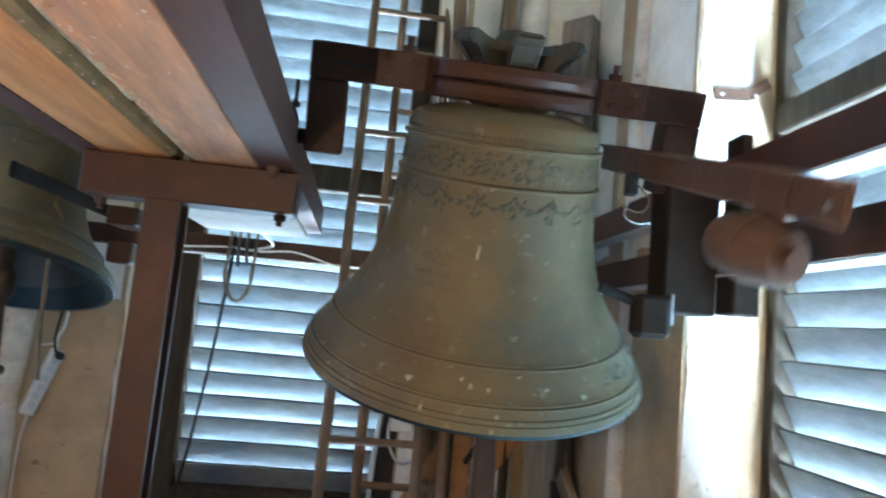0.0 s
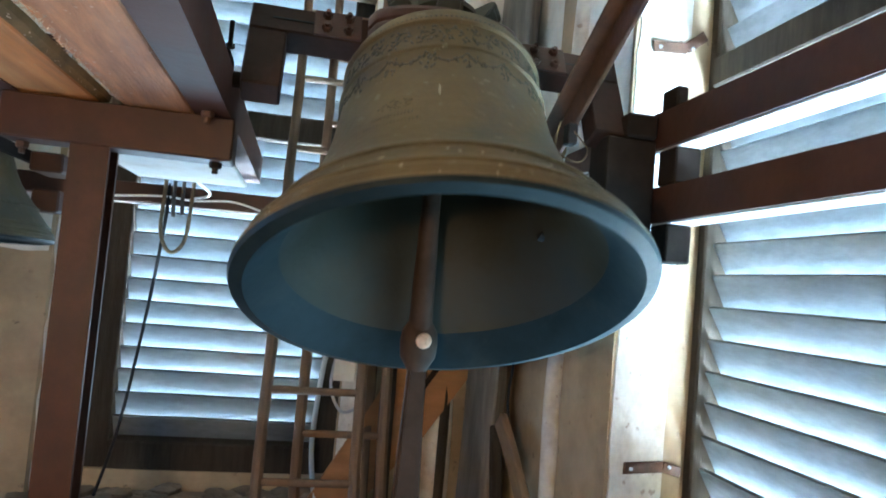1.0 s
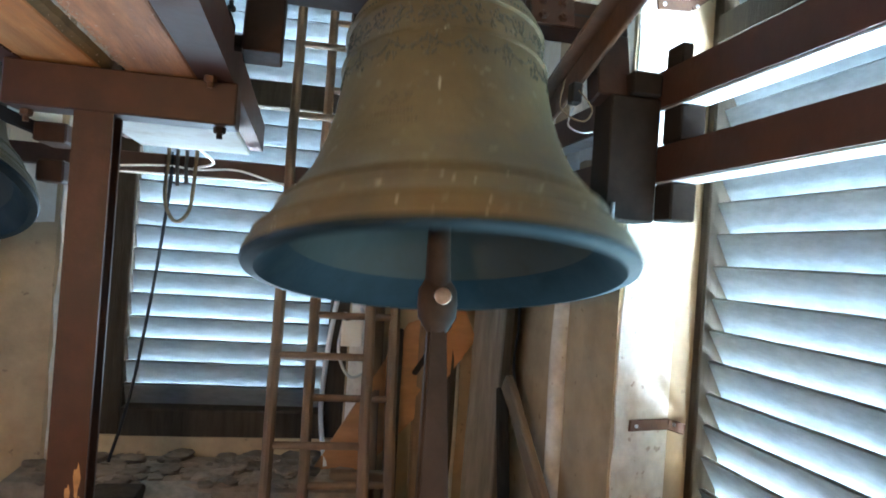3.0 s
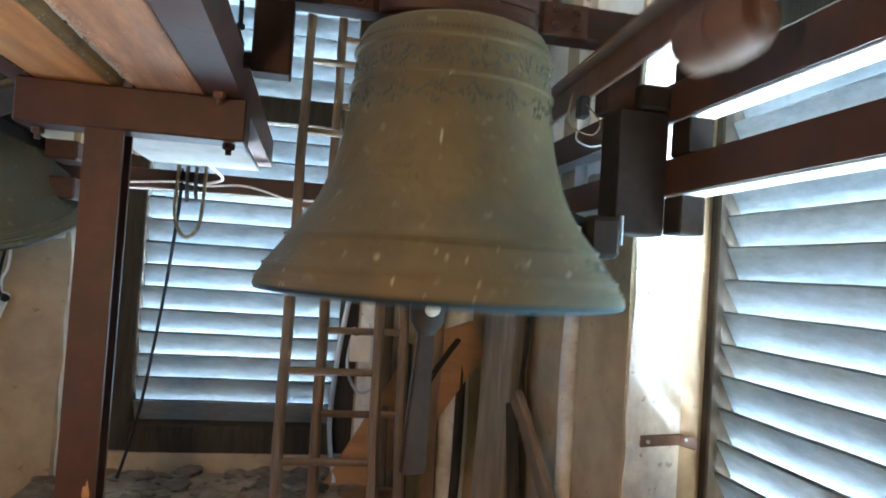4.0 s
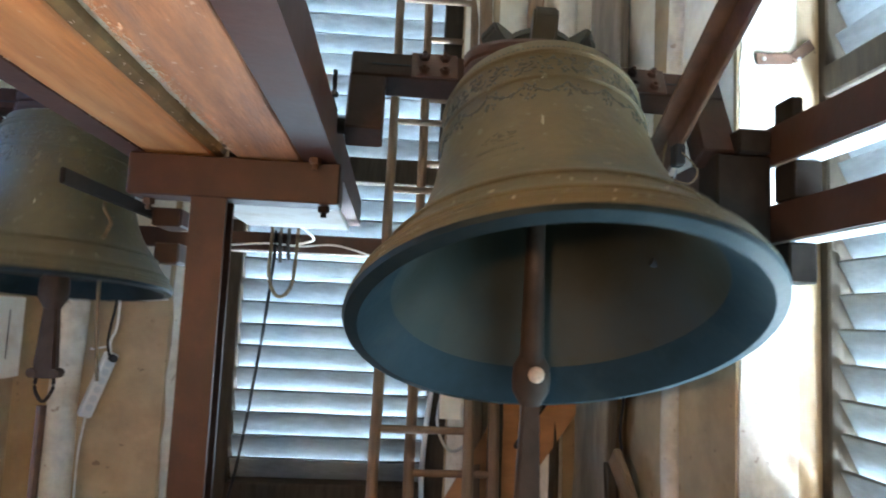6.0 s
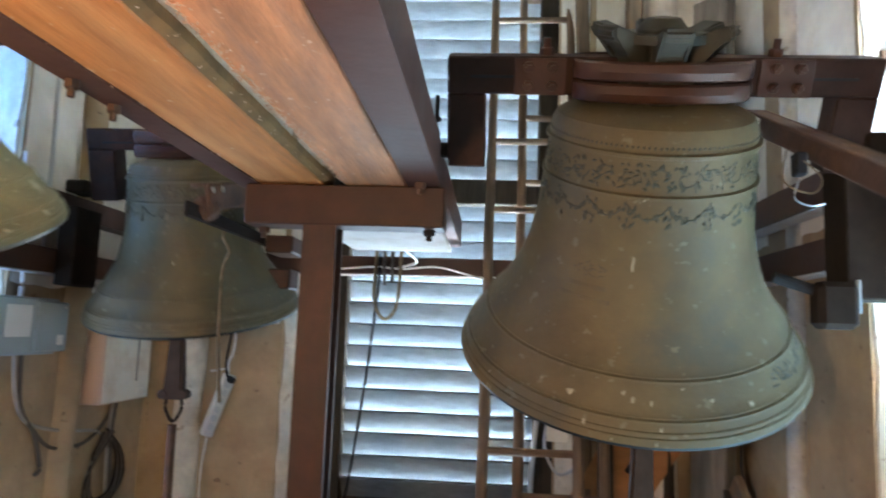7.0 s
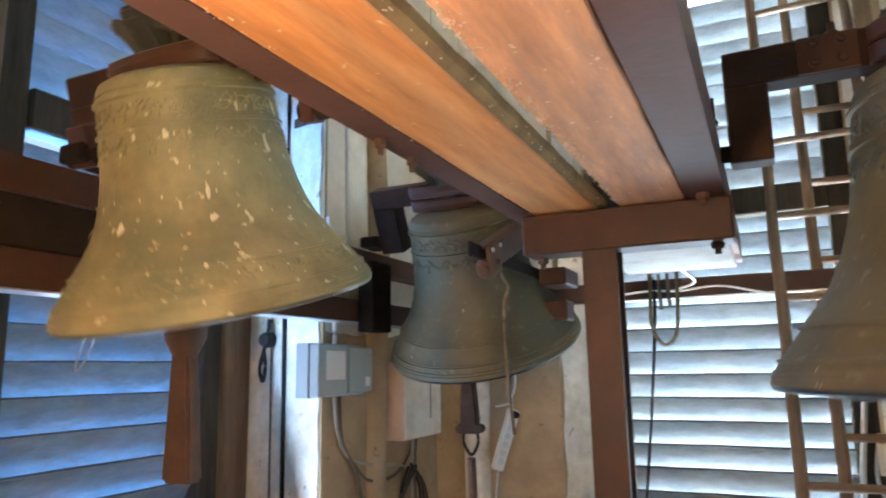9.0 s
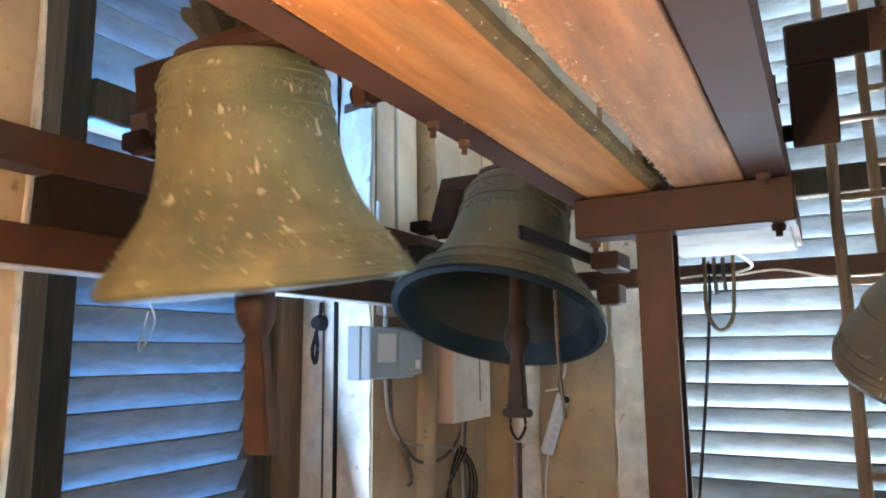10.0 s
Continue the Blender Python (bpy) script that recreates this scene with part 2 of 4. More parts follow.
def box(bm, x0, x1, y0, y1, z0, z1, bevel=0.004, m=None, jitter=0.0):
    vs = [bm.verts.new((x, y, z)) for x in (x0, x1) for y in (y0, y1) for z in (z0, z1)]
    if jitter:
        for v in vs:
            v.co += Vector([random.uniform(-jitter, jitter) for _ in range(3)])
    quads = ((0, 1, 3, 2), (4, 6, 7, 5), (0, 4, 5, 1), (2, 3, 7, 6), (0, 2, 6, 4), (1, 5, 7, 3))
    fs = [bm.faces.new([vs[i] for i in q]) for q in quads]
    if bevel:
        es = list({e for f in fs for e in f.edges})
        out = bmesh.ops.bevel(bm, geom=es, offset=bevel, segments=1, affect="EDGES", clamp_overlap=True)
        vs = list({v for f in out["faces"] for v in f.verts} | {v for v in vs if v.is_valid})
    if m is not None:
        bmesh.ops.transform(bm, matrix=m, verts=[v for v in vs if v.is_valid])
    return bm


def block(x0, x1, y0, y1, z0, z1, bevel=0.004, m=None, jitter=0.0):
    return box(bmesh.new(), x0, x1, y0, y1, z0, z1, bevel, m, jitter)


def prism(bm, pts, z0, z1):
    lo = [bm.verts.new((x, y, z0)) for x, y in pts]
    hi = [bm.verts.new((x, y, z1)) for x, y in pts]
    k = len(pts)
    bm.faces.new(list(reversed(lo)))
    bm.faces.new(hi)
    for i in range(k):
        bm.faces.new((lo[i], lo[(i + 1) % k], hi[(i + 1) % k], hi[i]))
    return bm


def lathe(bm, prof, n=48, m=None, close=True):
    rings = []
    for r, z in prof:
        if r < 1e-5:
            rings.append([bm.verts.new((0, 0, z))])
        else:
            rings.append([bm.verts.new((r * math.cos(2 * math.pi * i / n), r * math.sin(2 * math.pi * i / n), z)) for i in range(n)])
    for a, b in zip(rings, rings[1:]):
        for i in range(n):
            j = (i + 1) % n
            q = [a[i % len(a)], a[j % len(a)], b[j % len(b)], b[i % len(b)]]
            q = list(dict.fromkeys(q))
            if len(q) > 2:
                bm.faces.new(q)
    if m is not None:
        bmesh.ops.transform(bm, matrix=m, verts=[v for ring in rings for v in ring])
    return bm


def rod(bm, a, b, r, n=10, r2=None):
    a, b = Vector(a), Vector(b)
    d = b - a
    m = Matrix.Translation(a) @ d.to_track_quat("Z", "Y").to_matrix().to_4x4()
    return lathe(bm, [(0, 0), (r, 0), (r2 or r, d.length), (0, d.length)], n, m)


def tube(bm, pts, r, n=8, sub=6):
    """A bent tube through the points, smoothed."""
    P = [Vector(p) for p in pts]
    path = []
    for i in range(len(P) - 1):
        p0, p1, p2, p3 = P[max(i - 1, 0)], P[i], P[i + 1], P[min(i + 2, len(P) - 1)]
        for k in range(sub):
            t = k / sub
            path.append(0.5 * ((2 * p1) + (p2 - p0) * t + (2 * p0 - 5 * p1 + 4 * p2 - p3) * t * t + (3 * p1 - p0 - 3 * p2 + p3) * t ** 3))
    path.append(P[-1])
    rings = []
    for i, p in enumerate(path):
        d = (path[min(i + 1, len(path) - 1)] - path[max(i - 1, 0)]).normalized()
        q = d.to_track_quat("Z", "Y")
        rings.append([bm.verts.new(p + q @ Vector((r * math.cos(2 * math.pi * k / n), r * math.sin(2 * math.pi * k / n), 0))) for k in range(n)])
    for a, b in zip(rings, rings[1:]):
        for i in range(n):
            bm.faces.new((a[i], a[(i + 1) % n], b[(i + 1) % n], b[i]))
    bm.faces.new(rings[0][::-1])
    bm.faces.new(rings[-1])
    return bm


def hexbolt(bm, p, axis, r=0.012, h=0.012, stud=0.02):
    d = Vector(axis).normalized()
    m = Matrix.Translation(p) @ d.to_track_quat("Z", "Y").to_matrix().to_4x4()
    lathe(bm, [(0, 0), (r, 0), (r, h * 0.8), (r * 0.85, h), (0, h)], 6, m)
    if stud:
        lathe(bm, [(0, h), (r * 0.5, h), (r * 0.5, h + stud), (0, h + stud)], 8, m)
    return bm


# ---- the tower room ----
TOP = 4.3


def roughen(bm, amount, scale):
    for v in bm.verts:
        v.co += noise.noise_vector(v.co * scale) * amount
    return bm


def room():
    north = bmesh.new()
    prism(north, [(-2.3, 2.72), (-0.89, 2.72), (-0.78, 2.84), (-0.78, 3.2), (-2.3, 3.2)], 0, TOP)
    prism(north, [(0.34, 2.72), (1.7, 2.72), (1.7, 3.2), (0.22, 3.2), (0.22, 2.84)], 0, TOP)
    prism(north, [(-0.78, 2.84), (0.22, 2.84), (0.22, 2.96), (-0.78, 2.96)], 0, 0.648)
    prism(north, [(-0.78, 2.96), (0.22, 2.96), (0.22, 3.2), (-0.78, 3.2)], 0, 0.68)
    prism(north, [(-0.78, 2.84), (0.22, 2.84), (0.22, 3.2), (-0.78, 3.2)], 3.12, TOP)
    tagged(part("wall_north", north, PLASTER), "ochre-stained lime plaster wall with louvred window niche", "wall", kind="structure")
    east = bmesh.new()
    prism(east, [(0.92, 1.80), (1.24, 1.93), (1.7, 1.93), (1.7, 2.72), (0.92, 2.72)], 0, TOP)
    prism(east, [(0.92, -1.3), (1.7, -1.3), (1.7, 0.62), (1.24, 0.62), (0.92, 0.68)], 0, TOP)
    prism(east, [(1.0, 0.62), (1.7, 0.62), (1.7, 1.93), (1.0, 1.93)], 0, 0.45)
    prism(east, [(1.0, 0.62), (1.7, 0.62), (1.7, 1.93), (1.0, 1.93)], 3.12, TOP)
    tagged(part("wall_east", east, PLASTER), "whitewashed plaster wall with splayed window niche", "wall", kind="structure")
    west = bmesh.new()
    prism(west, [(-1.45, 1.86), (-1.45, 2.72), (-2.4, 2.72), (-2.4, 2.02), (-1.9, 2.02)], 0, TOP)
    prism(west, [(-1.45, 0.69), (-1.9, 0.88), (-2.4, 0.88), (-2.4, -1.3), (-1.45, -1.3)], 0, TOP)
    prism(west, [(-1.6, 0.78), (-1.6, 2.0), (-2.4, 2.02), (-2.4, 0.88)], 0, 0.45)
    prism(west, [(-1.6, 0.78), (-1.6, 2.0), (-2.4, 2.02), (-2.4, 0.88)], 3.12, TOP)
    tagged(part("wall_west", west, PLASTER), "whitewashed stained plaster wall with louvred window", "wall", kind="structure")
    south = bmesh.new()
    prism(south, [(-2.4, -1.6), (-0.6, -1.6), (-0.6, -1.3), (-2.4, -1.3)], 0, TOP)
    prism(south, [(0.4, -1.6), (1.7, -1.6), (1.7, -1.3), (0.4, -1.3)], 0, TOP)
    prism(south, [(-0.6, -1.6), (0.4, -1.6), (0.4, -1.3), (-0.6, -1.3)], 0, 0.45)
    prism(south, [(-0.6, -1.6), (0.4, -1.6), (0.4, -1.3), (-0.6, -1.3)], 3.12, TOP)
    tagged(part("wall_south", south, PLASTER), "plain plaster wall of the bell loft", "wall", kind="structure")
    def reveal(name, a, b, thick, z0=0.3, z1=TOP):
        """A whitewash coat on a splayed reveal from a to b, standing proud to the room's side, with a crumbled edge."""
        a, b = Vector((*a, 0)), Vector((*b, 0))
        d = (b - a).normalized()
        n = Vector((d.y, -d.x, 0)) * thick
        bm = bmesh.new()
        rows = []
        k = 90
        for i in range(k + 1):
            z = z0 + (z1 - z0) * i / k
            e = 0.012 * noise.noise(Vector((z * 9, a.x, a.y))) + 0.006 * noise.noise(Vector((z * 40, a.x, 3)))
            p = a + d * (0.012 + e)
            rows.append([bm.verts.new((q.x, q.y, z)) for q in (p + n * 0.2, p + n, b + n, b + n * 0.2)])
        for r0, r1 in zip(rows, rows[1:]):
            for c in range(3):
                bm.faces.new((r0[c], r0[c + 1], r1[c + 1], r1[c]))
        bmesh.ops.recalc_face_normals(bm, faces=bm.faces)
        tagged(part(name, bm, LIME), "whitewashed crumbling plaster reveal of the window", "window reveal", kind="structure")

    def coat(name, x0, x1, y0, y1, z0):
        """An upper whitewash coat on a wall face, daylight put into its pale colour, with an uneven lower edge."""
        bm = bmesh.new()
        k = 24
        lo, hi = [], []
        for i in range(k + 1):
            x, y = x0 + (x1 - x0) * i / k, y0 + (y1 - y0) * i / k
            lo.append(bm.verts.new((x, y, z0 + 0.02 * noise.noise(Vector((x * 9, y * 9, 1))))))
            hi.append(bm.verts.new((x, y, TOP)))
        for i in range(k):
            bm.faces.new((lo[i], lo[i + 1], hi[i + 1], hi[i]))
        tagged(part(name, bm, DAYLIT_WHITEWASH), "whitewash on the upper tower wall, daylight put into its pale colour", "whitewash", kind="structure")

    coat("wall_coat_1", 0.36, 0.915, 2.716, 2.716, 1.78)
    coat("wall_coat_2", 0.916, 0.916, 1.81, 2.18, 1.80)
    coat("wall_coat_5", 0.916, 0.916, 2.42, 2.71, 1.80)
    coat("wall_coat_3", -1.445, -0.90, 2.716, 2.716, 1.47)
    coat("wall_coat_4", -1.446, -1.446, 1.87, 2.71, 1.56)
    reveal("reveal_1", (-0.89, 2.72), (-0.79, 2.829), 0.006)
    reveal("reveal_2", (0.92, 1.80), (1.150, 1.8935), 0.006)
    reveal("reveal_3", (-1.45, 1.86), (-1.88, 2.013), -0.006)
    reveal("reveal_4", (0.34, 2.72), (0.23, 2.83), -0.006)
    reveal("reveal_5", (-1.45, 0.69), (-1.88, 0.872), 0.006)
    tagged(part("floor", block(-2.4, 1.7, -1.6, 3.2, -0.12, 0, 0), FLOORW), "dusty dark floor boards of the bell loft", "floor", kind="structure")
    tagged(part("ceiling", block(-2.4, 1.7, -1.6, 3.2, TOP, TOP + 0.1, 0), PLASTER), "pale plastered ceiling of the bell loft", "ceiling", kind="structure")


def slat_mesh(width, half):
    bm = bmesh.new()
    # inner edge high, outer edge low
    box(bm, -width / 2, width / 2, -half, half, -0.0075, 0.0075, 0.002)
    bmesh.ops.subdivide_edges(bm, edges=[e for e in bm.edges if abs(e.verts[0].co.x - e.verts[1].co.x) > width * 0.5], cuts=6)
    for v in bm.verts:
        v.co.z += 0.004 * noise.noise(Vector((v.co.x * 3, 0, 7)))
    bmesh.ops.rotate(bm, verts=bm.verts, cent=(0, 0, 0), matrix=Matrix.Rotation(radians(-62), 3, "X"))
    me = mesh("slat", bm, SLAT)
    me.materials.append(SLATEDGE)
    # the narrow room-side edge faces get a darker colour than the slat
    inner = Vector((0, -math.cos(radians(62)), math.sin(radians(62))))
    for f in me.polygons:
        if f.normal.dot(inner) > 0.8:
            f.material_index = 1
    return me


def window(name, m, width, z0, z1, pitch, label, gap=None, cas=0.155, sill=-0.035):
    """Louvred opening: local x along the wall, local y outwards."""
    w = tagged(empty(name, m), label, "louvred window", "louvred windows", "structure")
    me = slat_mesh(width + 0.03, 0.83 * pitch)
    h = width / 2
    part("jamb", block(-h - 0.09, -h, -0.03, 0.06, z0 - 0.14, z1 + 0.08, 0.006), DARKWOOD, w)
    part("jamb", block(h, h + 0.09, -0.03, 0.06, z0 - 0.14, z1 + 0.08, 0.006), DARKWOOD, w)
    for a in (-1, 1):
        part("casing", block(min(a * (h + 0.09), a * (h + cas)), max(a * (h + 0.09), a * (h + cas)), -0.05, 0.03, z0 - 0.14, z1 + 0.08, 0.008), TIMBER, w)
    part("sill", block(-h, h, -0.05, 0.09, z0 - 0.13, z0 + sill, 0.006), DARKWOOD, w)
    part("head", block(-h, h, -0.03, 0.09, z1 + 0.0, z1 + 0.09, 0.006), DARKWOOD, w)
    if gap:
        part("transom", block(-h, h, -0.045, 0.035, gap[0], gap[1], 0.006), DARKWOOD, w)
    z = z0 + pitch / 2
    while z < z1 - 0.03:
        if not gap or not gap[0] - 0.03 < z < gap[1] + 0.03:
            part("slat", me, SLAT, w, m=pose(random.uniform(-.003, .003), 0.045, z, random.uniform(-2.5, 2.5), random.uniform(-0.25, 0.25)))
        z += pitch
    return w


room()
window("window_1", pose(-0.26, 2.9, 0), 0.80, 0.731, 3.0, 0.0918, "louvred window of weathered grey timber slats, backlit", (2.01, 2.12), sill=0.026)
window("window_2", pose(1.28, 1.28, 0, 0, 0, -90), 1.22, 0.55, 3.0, 0.10, "bright louvred window with pale timber slats", (2.17, 2.265))
window("window_4", pose(-0.1, -1.42, 0, 0, 0, 180), 0.80, 0.55, 3.0, 0.10, "louvred window of weathered timber slats")
window("window_3", pose(-1.93, 1.445, 0, 0, 0, 90), 0.69, 0.55, 3.0, 0.10, "louvred window with blue-lit timber slats", (2.10, 2.22), 0.232)


# ---- the bell frame ----
def channel(x0, x1, y0, y1, z0, z1, side, wall=0.008, flange=0.012):
    """A steel channel along y: web on one side ('l' or 'r'), flanges at top and bottom."""
    a, b = x0 + wall, x1 - wall
    if side == "l":
        sec = [(x0, z0), (x1, z0), (x1, z0 + flange), (a, z0 + flange), (a, z1 - flange), (x1, z1 - flange), (x1, z1), (x0, z1)]
    else:
        sec = [(x0, z0), (x1, z0), (x1, z1), (x0, z1), (x0, z1 - flange), (b, z1 - flange), (b, z0 + flange), (x0, z0 + flange)]
    bm = bmesh.new()
    p = [bm.verts.new((x, y0, z)) for x, z in sec]
    q = [bm.verts.new((x, y1, z)) for x, z in sec]
    bm.faces.new(p)
    bm.faces.new(q[::-1])
    for i in range(8):
        bm.faces.new((p[i], q[i], q[(i + 1) % 8], p[(i + 1) % 8]))
    bmesh.ops.recalc_face_normals(bm, faces=bm.faces)
    return bm


def bell_frame():
    f = tagged(empty("bell_frame", pose(0, 0, 0)), "brown painted steel bell frame on a central post", "bell frame")
    part("beam", channel(-0.25, -0.172, -1.25, 2.68, 1.80, 1.90, "r"), BEAM, f)
    part("beam", channel(-0.668, -0.612, -1.25, 2.68, 1.80, 1.90, "l"), BEAM, f)
    part("side_beam", channel(0.83, 0.905, -1.25, 2.70, 1.84, 1.93, "l"), STEEL, f)
    part("side_beam", channel(0.83, 0.905, -1.25, 2.70, 1.66, 1.745, "l"), STEEL, f)
    part("side_beam", channel(-1.43, -1.36, -1.25, 2.70, 1.775, 1.845, "r"), STEEL, f)
    part("side_beam", channel(-1.43, -1.36, -1.25, 2.70, 1.595, 1.668, "r"), STEEL, f)
    # added pale strips: window light mirrored in the beams' undersides, put in as colour
    for x0, x1, z in ((0.838, 0.903, 1.836), (0.838, 0.903, 1.656), (-1.428, -1.364, 1.591)):
        part("bottom_strip", block(x0, x1, -1.25, 2.69, z, z + 0.0035, 0.001), PALE_REFLECTION, f, "added pale strip that paints the daylight reflection under the beam")
    part("cross_beam", block(-0.635, -0.16, 1.53, 1.62, 1.70, 1.796, 0.004), STEEL, f)
    post = prism(bmesh.new(), [(-0.492, 1.535), (-0.413, 1.535), (-0.413, 1.546), (-0.448, 1.546), (-0.448, 1.604), (-0.413, 1.604), (-0.413, 1.615), (-0.492, 1.615), (-0.492, 1.604), (-0.457, 1.604), (-0.457, 1.546), (-0.492, 1.546)], 0, 1.70)
    part("post", post, STEEL, f)
    for x, z, w, h in ((-0.430, 0.905, 0.008, 0.045), (-0.447, 0.875, 0.006, 0.03), (-0.425, 0.86, 0.006, 0.02)):
        chip = bmesh.new()
        chip.faces.new([chip.verts.new((x + w * math.cos(q) * (0.8 + 0.3 * math.sin(3 * q)), 1.5338, z + h * math.sin(q) * (0.85 + 0.2 * math.cos(5 * q)))) for q in [2 * math.pi * i / 18 for i in range(18)]])
        part("worn_patch", chip, CHIP, f, "bare patch where the paint has chipped")
    part("rear_cross_beam", block(-1.36, 0.83, 2.56, 2.63, 1.672, 1.742, 0.004), STEEL, f)
    # upright plates that carry the right and left bearings
    part("upright", block(0.70, 0.828, 1.46, 1.56, 1.56, 1.86, 0.004), DARK, f)
    part("upright", block(-1.358, -1.30, 1.93, 2.06, 1.56, 1.80, 0.004), DARK, f)
    part("upright", block(-1.425, -1.366, 0.69, 1.10, 1.671, 1.772, 0.004), DARK, f)
    part("stay_bar", block(-0.786, -0.774, 1.54, 2.30, 1.715, 1.752, 0.003), DARK, f)
    part("bearing_block", block(-0.76, -0.672, 2.06, 2.22, 1.69, 1.745, 0.005), STEEL, f)
    part("bearing_block", block(-0.745, -0.672, 2.06, 2.15, 1.577, 1.64, 0.005), STEEL, f)
    part("bearing_block", block(-0.735, -0.672, 1.94, 2.04, 1.835, 1.895, 0.005), DARK, f)
    part("bearing_block", block(-1.358, -1.29, 1.94, 2.04, 1.847, 1.885, 0.005), DARK, f)
    part("bearing_block", block(-1.358, -1.29, 0.82, 0.92, 1.847, 1.885, 0.005), DARK, f)
    part("motor_box", block(0.615, 0.695, 1.40, 1.46, 1.495, 1.592, 0.012), DARK, f, "small steel drive box under the frame")
    part("motor_arm", rod(bmesh.new(), (0.54, 1.44, 1.60), (0.62, 1.44, 1.575), 0.012, 10), BLACK, f)
    for x, z in ((0.715, 1.56), (0.70, 1.54)):
        part("hanging_bolt", rod(bmesh.new(), (x, 1.45, z - 0.03), (x, 1.45, z + 0.04), 0.005, 8), ZINC, f)
    part("bearing_block", block(0.745, 0.825, 1.45, 1.56, 1.862, 1.92, 0.006), DARK, f)
    part("bearing_block", block(-0.245, -0.178, 1.46, 1.56, 1.902, 1.935, 0.006), DARK, f)
    for p in ((-0.215, 1.50, 1.798), (-0.196, 1.56, 1.698), (-0.60, 1.58, 1.698)):
        part("bolt", hexbolt(bmesh.new(), p, (0, 0, -1), 0.014, 0.014, 0.012), DARK if p[0] > -0.2 else RUST, f)
    for y in (0.873, 0.982):
        part("bolt", hexbolt(bmesh.new(), (-0.650, y, 1.798), (0, 0, -1), 0.011, 0.013, 0.012), RUST, f)
    part("bolt", hexbolt(bmesh.new(), (-0.18, 1.47, 1.935), (0, 0, 1), 0.010, 0.01, 0.05), DARK, f)
    part("wedge", block(0.84, 0.87, 1.40, 1.47, 1.932, 1.985, 0.004), DARK, f)
    part("bracket", block(0.835, 0.90, 1.38, 1.46, 1.75, 1.835, 0.004), DARK, f)
    part("bracket", block(0.835, 0.90, 1.40, 1.48, 1.565, 1.655, 0.004), DARK, f)
    return f


bell_frame()


def plank(x0, x1, y0, y1, z0, z1, mat, label, rough):
    bm = block(x0, x1, y0, y1, z0, z1, 0.003)
    bmesh.ops.subdivide_edges(bm, edges=[e for e in bm.edges if abs(e.verts[0].co.y - e.verts[1].co.y) > 1], cuts=60)
    for v in bm.verts:
        k = noise.noise(Vector((v.co.x * 9, v.co.y * 6, 3)))
        v.co.x += rough * k
        v.co.z += rough * 0.5 * noise.noise(Vector((v.co.x * 5, v.co.y * 3, 9)))
    return tagged(part("plank", bm, mat), label, "plank", "planks on the frame")


p1 = plank(-0.611, -0.456, -1.2, 1.612, 1.802, 1.828, PLANK, "orange-brown sawn plank laid along the bell frame", 0.003)
wane = bmesh.new()
rows = []
for i in range(91):
    y = -1.2 + 2.80 * i / 90
    e = 0.004 * noise.noise(Vector((y * 7, 1, 5))) + 0.003 * noise.noise(Vector((y * 25, 2, 5)))
    rows.append([wane.verts.new(p) for p in ((-0.4535 + e, y, 1.8035), (-0.440 + e, y, 1.812), (-0.437 + e, y, 1.826), (-0.4535 + e, y, 1.826))])
for r0, r1 in zip(rows, rows[1:]):
    for c in range(4):
        wane.faces.new((r0[c], r1[c], r1[(c + 1) % 4], r0[(c + 1) % 4]))
bmesh.ops.recalc_face_normals(wane, faces=wane.faces)
part("wane_edge", wane, WANE, p1, "olive-brown barky edge")
plank(-0.403, -0.256, -1.2, 1.606, 1.803, 1.828, PLANK2, "worn splintered plank laid along the bell frame", 0.006)
tagged(part("white_board", block(-0.505, -0.18, 1.622, 2.20, 1.722, 1.737, 0.003), WHITEBOARD), "pale whitewashed board behind the cross beam of the frame", "board")


# ---- bells ----
def bell_profile(r):
    out = [(0.93, 0.0), (0.99, 0.012), (1.0, 0.035), (0.990, 0.062), (0.995, 0.065), (0.992, 0.072), (0.983, 0.075), (0.979, 0.088), (0.984, 0.091), (0.980, 0.098), (0.971, 0.101), (0.952, 0.133), (0.962, 0.138), (0.959, 0.147), (0.943, 0.150), (0.942, 0.158), (0.928, 0.168), (0.887, 0.225), (0.843, 0.288), (0.857, 0.291), (0.853, 0.301), (0.836, 0.305), (0.834, 0.312), (0.825, 0.319), (0.762, 0.40), (0.697, 0.50), (0.652, 0.60), (0.613, 0.72), (0.583, 0.85), (0.562, 1.0), (0.550, 1.10), (0.565, 1.105),
           (0.565, 1.116), (0.548, 1.122), (0.540, 1.2), (0.533, 1.29), (0.551, 1.296), (0.551, 1.312), (0.531, 1.318), (0.522, 1.38), (0.50, 1.42), (0.45, 1.445), (0.33, 1.475), (0, 1.485)]
    inn = [(0, 1.38), (0.34, 1.365), (0.43, 1.32), (0.46, 1.2), (0.49, 0.95), (0.53, 0.72), (0.60, 0.50), (0.68, 0.34), (0.765, 0.20), (0.785, 0.165), (0.87, 0.06), (0.93, 0.0)]
    return [(a * r, b * r) for a, b in out], [(a * r, b * r) for a, b in inn]


def cranked_yoke(bm, half, top, leg, t, d):
    """A flat-bar yoke: cross bar at the top, legs down to the pivots."""
    box(bm, -half, half, -d, d, top - t, top, 0.004)
    box(bm, -half, -half + 0.085, -d, d, leg, top - t, 0.004)
    box(bm, half - 0.085, half, -d, d, leg, top - t, 0.004)
    return bm


